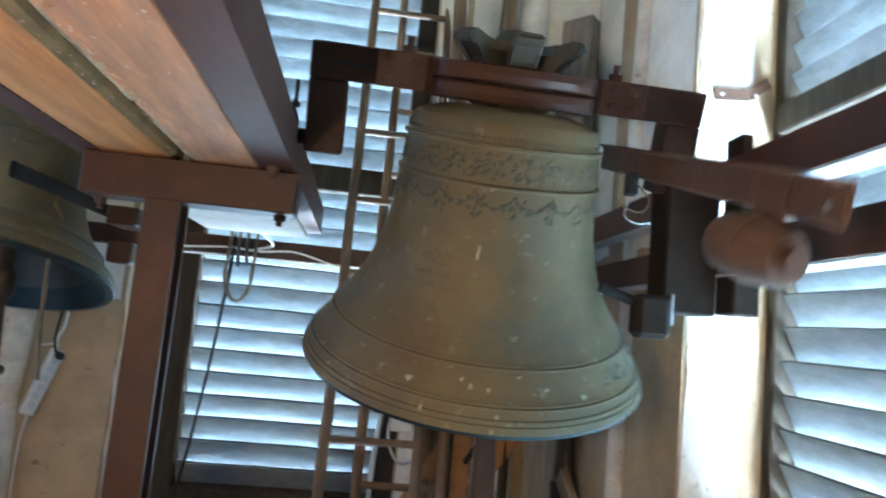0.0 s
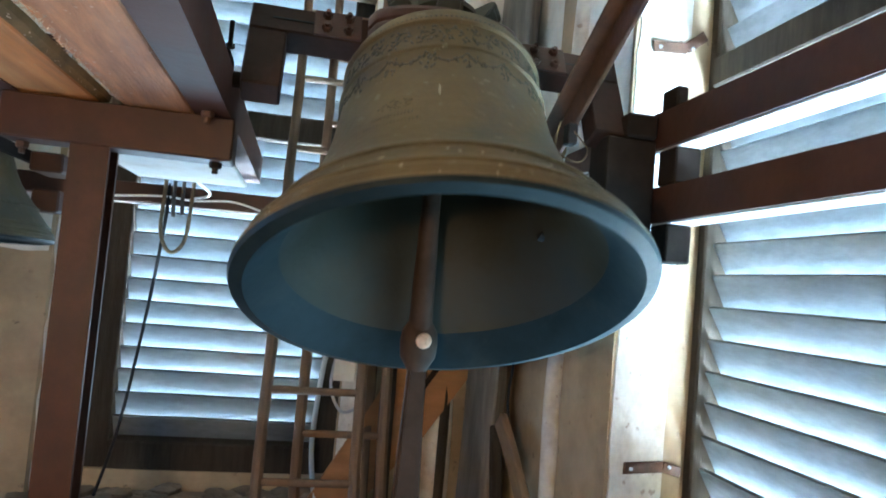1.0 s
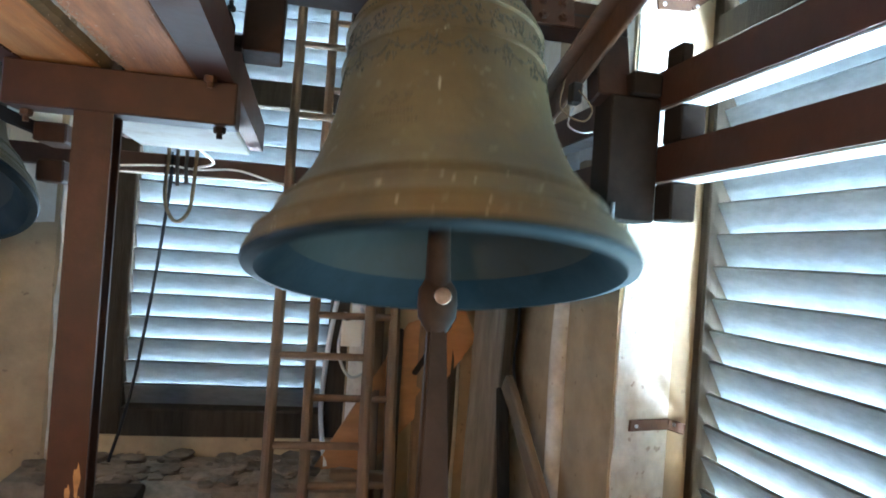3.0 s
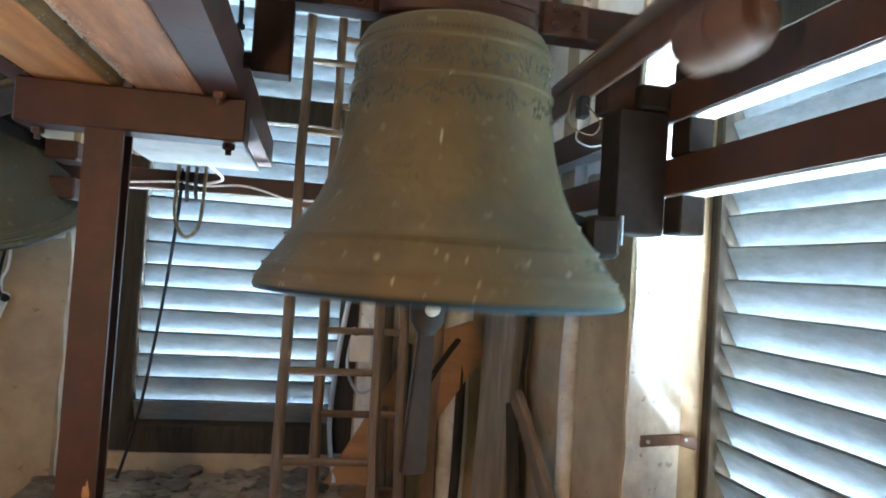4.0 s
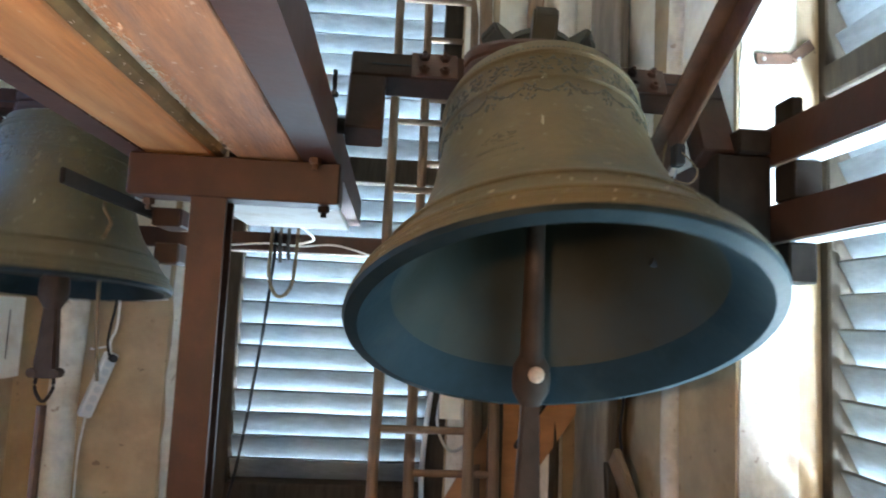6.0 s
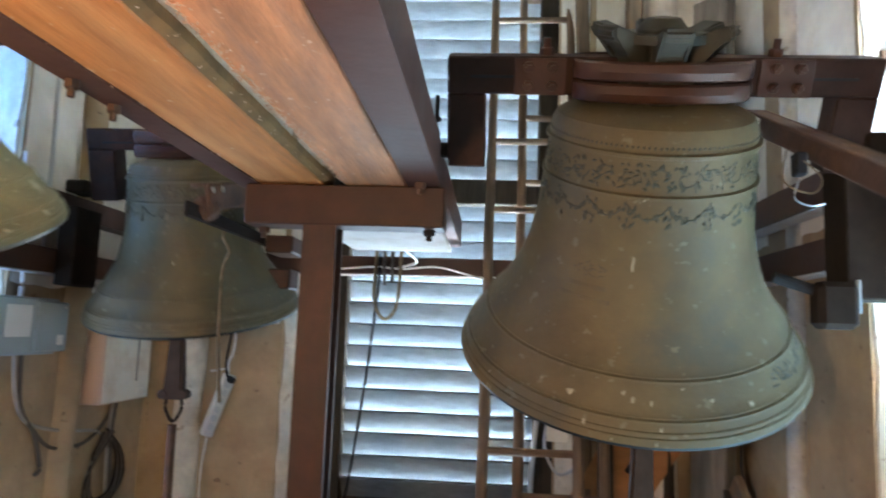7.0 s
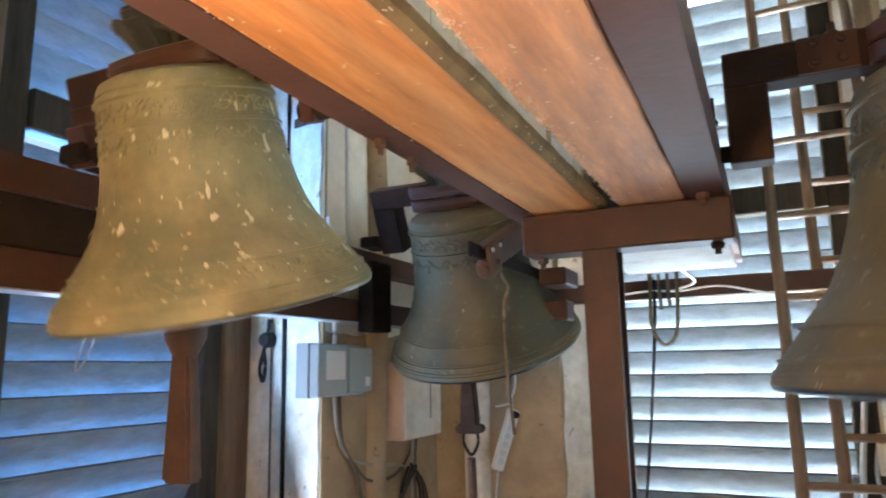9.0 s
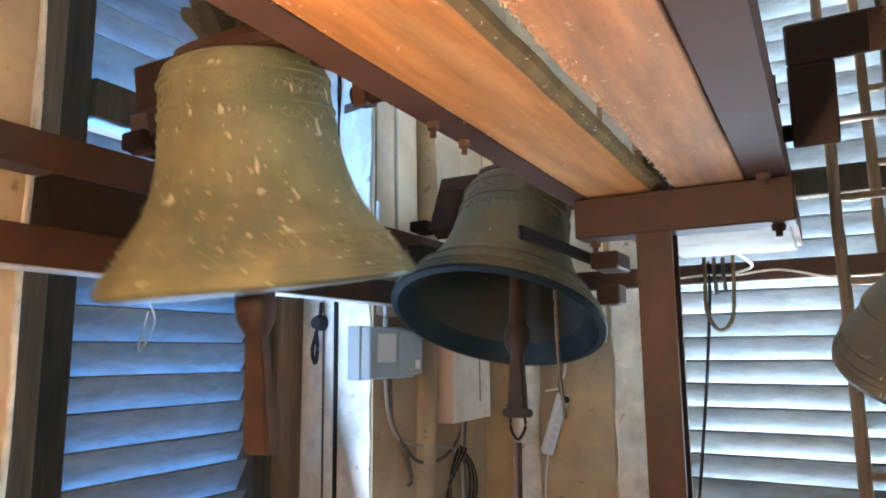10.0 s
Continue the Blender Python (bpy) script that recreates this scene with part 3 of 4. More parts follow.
def bell(name, m, r, L, half, mat, label, top, arm, clap, spots, seed, iron, inside):
    rnd = random.Random(seed)
    b = tagged(empty(name, m), label, "church bell", "swinging bells")
    out, inn = bell_profile(r)
    base = Matrix.Translation((0, 0, -L))
    part("bell_body", lathe(bmesh.new(), out[2:], 96, base), mat, b, smooth=True)
    # the hollow's shade is put into the inner bronze's darker colour
    part("bell_inside", lathe(bmesh.new(), inn[:10], 72, base), inside, b, "inner face with the hollow's shade put into its darker colour", smooth=True)
    # rim patina on the larger bells is darkened to carry the mouth's shade
    part("sound_bow", lathe(bmesh.new(), inn[9:] + out[1:3], 96, base), SHADED_PATINA if r > 0.3 else BOW_C, b, "blue-green tarnished striking rim, shade of the mouth put into its colour" if r > 0.3 else "olive bronze striking rim", smooth=True)
    # raised bands of worn relief
    rel = bmesh.new()

    def surf(z):
        for (r0, z0), (r1, z1) in zip(out, out[1:]):
            if z0 <= z <= z1 and z1 > z0:
                return r0 + (r1 - r0) * (z - z0) / (z1 - z0)
        return r
    def on(a, u, v, proud=0.0):
        """The place on the bell's skin u metres round from the angle a, at the height v."""
        rr = surf(v)
        q = a + u / rr
        return base @ Vector(((rr + proud) * math.cos(q), (rr + proud) * math.sin(q), v))

    def leaf(a, u, v, long, wide, turn, bm):
        """A small pointed leaf lying on the skin."""
        c, sn = math.cos(turn), math.sin(turn)
        ring = [bm.verts.new(on(a, u + x * c - y * sn, v + x * sn + y * c, -0.0004)) for x, y in ((-long, 0), (-long * 0.3, -wide), (long * 0.4, -wide * 0.8), (long, 0), (long * 0.4, wide * 0.8), (-long * 0.3, wide))]
        top_v = bm.verts.new(on(a, u, v, 0.0026))
        for i in range(6):
            bm.faces.new((ring[i], ring[(i + 1) % 6], top_v))

    # scrolling foliage between the upper mouldings
    n_scroll = 26
    for i in range(n_scroll):
        a = 2 * math.pi * i / n_scroll
        flip = 1 if i % 2 else -1
        turns = [(0.052 * (1 - 0.85 * q / 11), 5.2 * q / 11) for q in range(12)]
        tube(rel, [on(a, r * w * math.cos(g) * 1.1, r * (1.205 + flip * w * math.sin(g))) for w, g in turns], 0.0014, 5, 2)
        for _ in range(17):
            leaf(a, r * rnd.uniform(-0.065, 0.065), r * rnd.uniform(1.145, 1.265), r * rnd.uniform(0.012, 0.026), r * rnd.uniform(0.005, 0.010), rnd.uniform(0, 3.14), rel)
    for i in range(130):
        leaf(2 * math.pi * i / 130, 0, r * 1.343, r * 0.011, r * 0.008, 1.57, rel)
    # garlands below, with hanging sprays
    for i in range(18):
        a = 2 * math.pi * i / 18
        tube(rel, [on(a, r * 0.088 * u, r * (1.005 + 0.055 * u * u)) for u in (-1, -0.7, -0.35, 0, 0.35, 0.7, 1)], 0.0017, 6, 2)
        for _ in range(12):
            u = rnd.uniform(-0.9, 0.9)
            leaf(a, r * 0.088 * u, r * (1.005 + 0.055 * u * u + rnd.uniform(-0.015, 0.015)), r * 0.018, r * 0.008, rnd.uniform(0, 3.14), rel)
        for _ in range(14):
            leaf(a + math.pi / 18, r * rnd.gauss(0, 0.018), r * rnd.uniform(0.955, 1.075), r * 0.018, r * 0.007, rnd.uniform(0.9, 2.2), rel)
    # foliage frieze between the lower mouldings
    lo, hi = (-50, 75) if r > 0.4 else (0, 360)
    for i in range(0 if 0.3 < r < 0.4 else 260 if r > 0.4 else 330):
        leaf(radians(rnd.uniform(lo, hi)), 0, r * rnd.uniform(0.195, 0.262), r * rnd.uniform(0.012, 0.024), r * rnd.uniform(0.005, 0.009), rnd.uniform(0, 3.14), rel)
    bmesh.ops.recalc_face_normals(rel, faces=rel.faces)
    part("relief_band", rel, RELIEF if r > 0.4 else mat, b, "worn raised relief band")["kind"] = "stuff"
    sp = bmesh.new()
    for az, zz, size, stretch in spots:
        rr = surf(zz * r) + 0.0012
        mm = base @ Matrix.Rotation(radians(az - 90), 4, "Z") @ Matrix.Translation((rr, 0, zz * r)) @ Matrix.Rotation(radians(90 - (34 if zz < 0.6 else 8)), 4, "Y")
        n = 11
        ring = [sp.verts.new(mm @ Vector((size * stretch * math.cos(q) * rnd.uniform(0.45, 1.25), size * math.sin(q) * rnd.uniform(0.45, 1.25), 0.0006))) for q in [2 * math.pi * i / n for i in range(n)]]
        c = sp.verts.new(mm @ Vector((0, 0, 0.0022)))
        for i in range(n):
            sp.faces.new((ring[i], ring[(i + 1) % n], c))
    part("lime_spatter", sp, LIMESPOT if r > 0.3 else LIMESPOT_C, b, "pale lime splashes on the bronze")["kind"] = "stuff"
    # crown loops above the yoke
    ct = -L + 1.47 * r
    for i in range(6):
        a = 2 * math.pi * (i + 0.5) / 6
        bm = bmesh.new()
        k = r / 0.42
        arm_pts = [(0.050, ct), (0.088, ct), (0.100, top + 0.004), (0.118, top + 0.026), (0.150, top + 0.042), (0.154, top + 0.062), (0.142, top + 0.070), (0.085, top + 0.048), (0.055, top + 0.040)]
        prism(bm, [(x * k, z) for x, z in arm_pts], -0.030 * k, 0.030 * k)
        bmesh.ops.bevel(bm, geom=list(bm.edges), offset=0.006 * k, segments=2, affect="EDGES")
        bmesh.ops.transform(bm, matrix=Matrix.Rotation(a, 4, "Z") @ Matrix.Rotation(radians(90), 4, "X"), verts=bm.verts)
        bmesh.ops.recalc_face_normals(bm, faces=bm.faces)
        part("crown_loop", bm, CROWN, b, "dark blocky crown loop", smooth=True)
    cap = bmesh.new()
    g = r / 0.42
    prism(cap, [(0.105 * g * math.cos(q), 0.105 * g * math.sin(q)) for q in [2 * math.pi * i / 48 for i in range(48)]], top + 0.030, top + 0.048)
    bmesh.ops.bevel(cap, geom=[e for e in cap.edges if abs(e.verts[0].co.z - e.verts[1].co.z) < 0.001], offset=0.005, segments=2, affect="EDGES")
    part("crown_cap", cap, CROWN, b, "dark round crown cap", smooth=True)
    boss = lathe(bmesh.new(), [(0.050 * r / 0.42, ct), (0.055 * r / 0.42, top + 0.055), (0.035 * r / 0.42, top + 0.078), (0, top + 0.082)], 16)
    part("crown_boss", boss, CROWN, b, smooth=True)
    # yoke
    ybm = cranked_yoke(bmesh.new(), half, top, -0.03 if r > 0.3 else 0.06, 0.068 * r / 0.42 + 0.012, 0.035)
    part("yoke", ybm, YOKE, b)
    bulge = 0.068 if r > 0.4 else 0.03
    for s in (-1, 1):
        rb = bmesh.new()
        pts = [(x, 0.038 + bulge * max(0, 1 - (x / (0.44 * r)) ** 2) ** 0.5) for x in [0.44 * r * q / 12 for q in range(-12, 13)]]
        for z0, z1 in ((top - 0.086, top - 0.046), (top - 0.042, top - 0.002)):
            section = [(0.0, z0), (0.009, z0 + 0.004), (0.014, (z0 + z1) / 2), (0.009, z1 - 0.004), (0.0, z1)]
            rings = [[rb.verts.new((x, s * (y + o), z)) for o, z in section] for x, y in pts]
            for g, h in zip(rings, rings[1:]):
                for c in range(5):
                    rb.faces.new((g[c], h[c], h[(c + 1) % 5], g[(c + 1) % 5]))
            rb.faces.new(rings[0])
            rb.faces.new(rings[-1])
        bmesh.ops.recalc_face_normals(rb, faces=rb.faces)
        part("crown_clamp", rb, STEEL, b, "curved two-ribbed steel clamp round the crown", smooth=True)
    for s in (-1, 1) if r > 0.4 else ():
        for x in (0.50 * r + 0.02, 0.50 * r + 0.07):
            for zz in (top - 0.02, top - 0.06):
                part("bolt", hexbolt(bmesh.new(), (s * x, -0.041, zz), (0, -1, 0), 0.012, 0.012, 0.008), STEEL, b)
        part("clamp_end", block(s * (0.50 * r + 0.045) - 0.055, s * (0.50 * r + 0.045) + 0.055, -0.0415, -0.0355, top - 0.08, top - 0.002, 0.001), STEEL, b)
        part("bolt", hexbolt(bmesh.new(), (s * (0.50 * r + 0.03), 0, top), (0, 0, 1), 0.016, 0.016, 0.02), STEEL, b)
    for s in (-1, 1):
        part("slot", block(min(s * (half - 0.145), s * (half - 0.05)), max(s * (half - 0.145), s * (half - 0.05)), -0.0362, -0.0345, top - 0.045, top - 0.039, 0.0), BLACK, b, "thin dark slot in the yoke")
    part("gudgeon", rod(bmesh.new(), (-half - 0.06, 0, 0), (-half + 0.02, 0, 0), 0.018, 14), DARK, b, smooth=False)
    part("gudgeon", rod(bmesh.new(), (half - 0.02, 0, 0), (half + 0.06, 0, 0), 0.018, 14), DARK, b)
    if r < 0.3:
        for s in (-1, 1):
            part("gudgeon_plate", block(s * half - (0.015 if s > 0 else 0.045), s * half + 0.012, -0.018, 0.018, -0.02, 0.062, 0.003), STEEL, b)
    # lever with wooden weight
    if arm:
        ax, alen, ld, lr, ll, ldz = arm
        big = r > 0.4
        up = pose(ax, 0, 0.034, -2.8) if big else pose(ax, 0, 0, -4)
        back = 0.26 if big else 0.02
        part("lever_arm", block(-0.006, 0.006, -alen, back, -0.034, 0.034, 0.003, up), RUST, b, "rusty angle-iron lever")
        part("lever_flange", block(-0.046, -0.007, -alen, back, 0.026, 0.034, 0.002, up), RUST, b)
        part("end_bolt", hexbolt(bmesh.new(), up @ Vector((-0.007, -alen + 0.03, -0.008)), (-1, 0, 0), 0.007, 0.006, 0), ZINC, b)
        part("hanger_plate", block(-0.012, -0.007, -ld - 0.035, -ld + 0.045, ldz - 0.02, 0.03, 0.003, up), RUST, b)
        # the weight lies along the lever
        along = up @ Matrix.Translation((-0.022, -ld, ldz - 0.01)) @ Matrix.Rotation(radians(90), 4, "X") @ Matrix.Rotation(radians(8), 4, "Y")
        log = lathe(bmesh.new(), [(0, -ll / 2), (lr * 0.86, -ll / 2), (lr * 0.93, -ll / 2 + 0.006), (lr, -ll * 0.22), (lr, ll * 0.2), (lr * 0.92, ll * 0.38), (lr * 0.78, ll / 2 - 0.006), (lr * 0.74, ll / 2), (lr * 0.36, ll / 2 + 0.001), (lr * 0.34, ll / 2 + 0.014), (0, ll / 2 + 0.015)], 28, along)
        part("wooden_weight", log, LOGWOOD, b, "turned wooden weight under the lever", smooth=True)
        band = lathe(bmesh.new(), [(lr + 0.0005, -0.012), (lr + 0.0035, -0.010), (lr + 0.0035, 0.010), (lr + 0.0005, 0.012)], 28, along)
        part("steel_band", band, RUST, b)
        for q in (-1, 1):
            part("strap_bolt", rod(bmesh.new(), up @ Vector((0.002, -ld + q * 0.03, 0.02)), up @ Vector((0.012, -ld + q * 0.03, 0.02)), 0.006, 8), ZINC, b)
    # clapper
    cl = new("clapper")
    cl.parent = b
    cz, blen, tail, cw = clap
    bm = bmesh.new()
    rod(bm, (0, 0, 0), (0, 0, -blen * 0.45), cw * 0.5, 12, cw * 0.62)
    rod(bm, (0, 0, -blen * 0.45), (0, 0, -blen + 0.03), cw * 0.62, 12, cw * 0.8)
    part("clapper_shaft", bm, iron, cl, smooth=True)
    bm = bmesh.new()
    lathe(bm, [(0, 0.075), (0.032, 0.072), (0.062, 0.034), (0.066, 0), (0.062, -0.034), (0.032, -0.072), (0, -0.075)], 24, Matrix.Translation((0, 0, -blen)) @ Matrix.Diagonal((0.85 * cw / 0.045, 0.6 * cw / 0.045, 1.1 * cw / 0.045, 1)))
    part("clapper_ball", bm, iron, cl, smooth=True)
    # small bright copper-coloured disc on the ball's front
    if r > 0.4:
        part("striking_spot", lathe(bmesh.new(), [(0.019, 0), (0.017, 0.003), (0, 0.005)], 16, pose(0.004, -0.038, -blen + 0.012, 90)), SPOTMETAL, cl, "bright copper-coloured spot on the front of the ball", smooth=True)
    bm = bmesh.new()
    w0, w1 = cw * 0.55, cw * 0.95
    vs = [bm.verts.new(p) for p in ((-w0, -0.014, -blen - 0.03), (w0, -0.014, -blen - 0.03), (w0, 0.014, -blen - 0.03), (-w0, 0.014, -blen - 0.03),
                                     (-w1, -0.018, -blen - tail), (w1, -0.018, -blen - tail), (w1, 0.018, -blen - tail), (-w1, 0.018, -blen - tail))]
    for q in ((0, 3, 2, 1), (4, 5, 6, 7), (0, 1, 5, 4), (1, 2, 6, 5), (2, 3, 7, 6), (3, 0, 4, 7)):
        bm.faces.new([vs[i] for i in q])
    bmesh.ops.bevel(bm, geom=list(bm.edges), offset=0.006, segments=2, affect="EDGES")
    part("clapper_tail", bm, iron, cl)
    cl.location = (0, 0, cz)
    return b, cl


A_POS, B_POS, C_POS = (0.301, 1.514, 1.88), (-0.986, 1.992, 1.864), (-1.036, 0.856, 1.863)
ra = random.Random(8)
spots_a = [(-28, 0.20, 0.009, 1.1), (-9, 0.22, 0.005, 1.6), (-12, 0.24, 0.004, 1.2), (6, 0.27, 0.003, 1), (15, 0.22, 0.004, 1.4), (28, 0.18, 0.006, 1.2), (-14, 0.78, 0.0032, 5), (-12, 1.1, 0.003, 2), (-22, 0.1, 0.004, 2)]
spots_a += [(ra.uniform(-70, 70), ra.choice((0.05, 0.11, 0.18, 0.21, 0.26, 0.36)), ra.uniform(0.001, 0.0035), ra.uniform(1, 2.5)) for _ in range(8)]
rc = random.Random(5)
spots_c = [(rc.uniform(-60, 110), rc.choice((0.12, 0.18, 0.24, 0.3, 0.55, 0.7, 0.85, 0.95, 1.05, 1.18)), 0.0012 + 0.0058 * rc.random() ** 3, rc.uniform(0.8, 4.0)) for _ in range(60)]
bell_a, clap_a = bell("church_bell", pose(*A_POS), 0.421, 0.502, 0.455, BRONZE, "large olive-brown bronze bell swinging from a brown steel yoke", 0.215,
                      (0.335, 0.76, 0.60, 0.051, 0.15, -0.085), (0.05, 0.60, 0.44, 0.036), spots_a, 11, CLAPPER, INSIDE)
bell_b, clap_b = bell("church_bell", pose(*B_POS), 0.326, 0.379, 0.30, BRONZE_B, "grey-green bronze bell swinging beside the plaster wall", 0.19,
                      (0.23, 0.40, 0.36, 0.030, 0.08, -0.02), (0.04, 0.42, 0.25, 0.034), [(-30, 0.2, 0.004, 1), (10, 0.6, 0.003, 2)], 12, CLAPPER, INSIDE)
bell_c, clap_c = bell("church_bell", pose(*C_POS), 0.286, 0.311, 0.265, BRONZE_C, "small yellow-green bronze bell speckled with lime", 0.150,
                      None, (0.03, 0.37, 0.27, 0.035), spots_c, 13, CLAPPER_C, INSIDE_C)


def emblem(parent, r, L):
    """A worn crest over rows of unreadable raised marks."""
    rnd = random.Random(21)
    bm = bmesh.new()
    def put(az, z, w, h, turn=0.0):
        rr = r * (0.613 + (0.72 - z) * 0.33) if z < 0.72 else r * (0.613 - (z - 0.72) * 0.23)
        box(bm, -0.004, 0.0012, -w / 2, w / 2, -h / 2, h / 2, 0.001, Matrix.Translation((0, 0, -L)) @ Matrix.Rotation(radians(az - 90), 4, "Z") @ Matrix.Translation((rr, 0, z * r)) @ Matrix.Rotation(radians(-16), 4, "Y") @ Matrix.Rotation(turn, 4, "X"))
    for i in range(46):
        u, v = rnd.uniform(-1, 1), rnd.uniform(-1, 1)
        if abs(u) + abs(v) * 0.6 < 1.1:
            put(-33 + 9 * u, 0.725 + 0.035 * v * (1 - 0.4 * u * u), rnd.uniform(0.003, 0.011), rnd.uniform(0.002, 0.005), rnd.uniform(-0.9, 0.9))
    for row, n, wide in ((0.645, 13, 19), (0.585, 16, 24), (0.525, 11, 16)):
        for i in range(n):
            put(-33 - wide / 2 + wide * i / n, row, rnd.uniform(0.003, 0.007), 0.010, rnd.uniform(-0.2, 0.2))
    ob = part("emblem", bm, BRONZE, parent, "worn raised crest over rows of unreadable marks")
    ob["kind"] = "stuff"


emblem(bell_a, 0.421, 0.502)
part("ring", tube(bmesh.new(), [(-0.022, 0, -0.66), (-0.024, 0, -0.70), (0, 0, -0.735), (0.024, 0, -0.70), (0.022, 0, -0.66)], 0.005, 8, 6), DARK, clap_b, "iron ring on the clapper", smooth=True)
part("pull_rod", rod(bmesh.new(), (0, 0, -0.745), (0.0, 0, -1.05), 0.013, 10), RUST, clap_b, "rusty rod hanging from the ring")
for s in (-1, 1):
    part("tail_bolt", rod(bmesh.new(), (s * 0.03, -0.02, -0.655), (s * 0.03, 0.02, -0.655), 0.014, 10), CLAPPER, clap_b)

# ---- ladders ----
def ladder(m, label, width, n, first, length):
    l = tagged(empty("ladder", m), label, "ladder", "ladders by the window")
    for s in (-1, 1):
        bm = bmesh.new()
        rod(bm, (s * width / 2, 0, -0.02), (s * width / 2, 0, length), 0.021, 10, 0.017)
        bmesh.ops.subdivide_edges(bm, edges=[e for e in bm.edges if e.calc_length() > 1], cuts=20)
        roughen(bm, 0.006, 3)
        part("rail", bm, LADDER, l)
    me = mesh("rung", rod(bmesh.new(), (-width / 2, 0, 0), (width / 2, 0, 0), 0.0135, 10), LADDER)
    for i in range(n):
        part("rung", me, LADDER, l, m=pose(0, 0, first + 0.3 * i, 0, random.uniform(-1, 1)))
    return l


ladder(pose(0.10, 2.10, 0, -14), "round-rung wooden ladder leaning against the wall", 0.32, 10, 0.20, 3.1)
ladder(pose(0.215, 2.235, 0, -13), "second wooden ladder standing behind the first", 0.30, 10, 0.33, 3.1)


# ---- things against the walls ----
def timber(a, b, w, d, label, mat=TIMBER, name="timber_post"):
    """A rough squared timber from a to b."""
    a, b = Vector(a), Vector(b)
    v = b - a
    bm = block(-w / 2, w / 2, -d / 2, d / 2, 0, v.length, 0.006)
    bmesh.ops.subdivide_edges(bm, edges=[e for e in bm.edges if e.calc_length() > v.length * 0.8], cuts=14)
    m = Matrix.Translation(a) @ v.to_track_quat("Z", "Y").to_matrix().to_4x4()
    for p in bm.verts:
        p.co += noise.noise_vector(p.co * 4 + a * 9) * 0.007
    return tagged(part(name, bm, mat, m=m), label, "timber")


timber((0.335, 2.66, 0), (0.29, 2.66, 3.0), 0.05, 0.05, "weathered brown batten standing against the plaster")
timber((0.52, 2.66, 0), (0.50, 2.66, 3.4), 0.058, 0.06, "rough brown pole standing against the plaster")
timber((0.765, 2.60, 0), (0.815, 2.65, 2.82), 0.14, 0.08, "grey weathered timber post in the tower corner", GREYPOST)
timber((0.62, 2.64, 0), (0.635, 2.66, 1.2), 0.03, 0.04, "thin dark board beside the corner post", DARKWOOD)
timber((0.885, 1.24, 0.0), (0.80, 2.44, 0.99), 0.03, 0.075, "brown plank leaning in the tower corner")
timber((0.81, 2.26, 0.0), (0.795, 2.47, 0.96), 0.04, 0.04, "dark pole leaning in the corner", DARKWOOD)
timber((0.40, 2.55, 0.0), (0.385, 2.60, 1.15), 0.05, 0.04, "dark board standing behind the ladders", DARKWOOD)
ob_bm = prism(bmesh.new(), [(0.10, 0.58), (0.22, 0.50), (0.53, 0.84), (0.72, 1.12), (0.66, 1.25), (0.44, 1.17)], 0, 0.02)
bmesh.ops.rotate(ob_bm, verts=ob_bm.verts, cent=(0, 0, 0), matrix=Matrix.Rotation(radians(90), 3, "X"))
tagged(part("board", ob_bm, ORANGE, m=pose(0, 2.655, 0)), "orange-brown board cut at an angle behind the ladders", "board")
timber((0.46, 2.57, 0.98), (0.60, 2.6, 1.18), 0.022, 0.02, "dark iron stay behind the ladders", DARK, "iron_stay")
timber((0.16, 2.50, 0.60), (0.36, 2.50, 0.60), 0.05, 0.05, "short wooden cross piece behind the ladders", LADDER, "cross_piece")


def rib(x, y, r, label, mat=LIME):
    bm = lathe(bmesh.new(), [(0, 0), (r, 0), (r, 1.2), (r * 1.05, 2.4), (r, 3.9), (0, 3.9)], 20)
    bmesh.ops.subdivide_edges(bm, edges=[e for e in bm.edges if e.calc_length() > 0.8], cuts=12)
    roughen(bm, 0.012, 2.5)
    tagged(part("trim", bm, mat, smooth=True, m=pose(x, y, 0)), label, "plaster rib", kind="structure")


rib(0.908, 2.19, 0.03, "thin whitewashed plaster rib on the tower wall")
rib(0.62, 2.71, 0.06, "rounded plaster rib on the tower wall")
rib(-1.44, 2.18, 0.045, "rounded plaster rib on the tower wall", PLASTER)
rib(-1.25, 2.71, 0.055, "rounded plaster rib on the tower wall")


# added bead: gives the line of daylight on the reveal's corner a shape
rib(-1.453, 0.692, 0.007, "added thin bead standing in for the reveal's daylit edge")


def ledge():
    g = tagged(part("rubble_ledge", roughen(block(-0.95, 0.30, 2.46, 2.838, 0, 0.58, 0.02), 0.012, 6), RUBBLE), "broken rubble masonry ledge under the window", "ledge", kind="structure")
    rnd = random.Random(3)
    for i in range(130):
        x, y = rnd.uniform(-0.92, 0.26), rnd.uniform(2.47, 2.82)
        s = rnd.uniform(0.012, 0.055)
        bm = bmesh.new()
        bmesh.ops.create_icosphere(bm, subdivisions=2, radius=s)
        for v in bm.verts:
            d = v.co.normalized()
            k = max(abs(d.x), abs(d.y) * 1.2, abs(d.z) * 1.3)
            v.co = v.co * (0.45 + 0.5 / k) + noise.noise_vector(v.co / s * 2.1 + Vector((i, 0, 0))) * s * 0.3
            v.co.z *= 0.36
        part("stone", bm, RUBBLE, g, m=pose(x, y, 0.575 + s * 0.3, 0, 0, rnd.uniform(0, 180)))


ledge()
tagged(part("slab", block(-0.12, 0.12, -0.16, 0.16, 0, 0.02, 0.004, pose(-0.35, 2.36, 0.50, 28, 4, 12)), GREYPOST), "grey board lying on the rubble ledge", "board")
tagged(part("crate", block(-0.62, -0.46, 2.30, 2.44, 0.0, 0.60, 0.008), DARKWOOD), "dark wooden crate under the window", "crate")


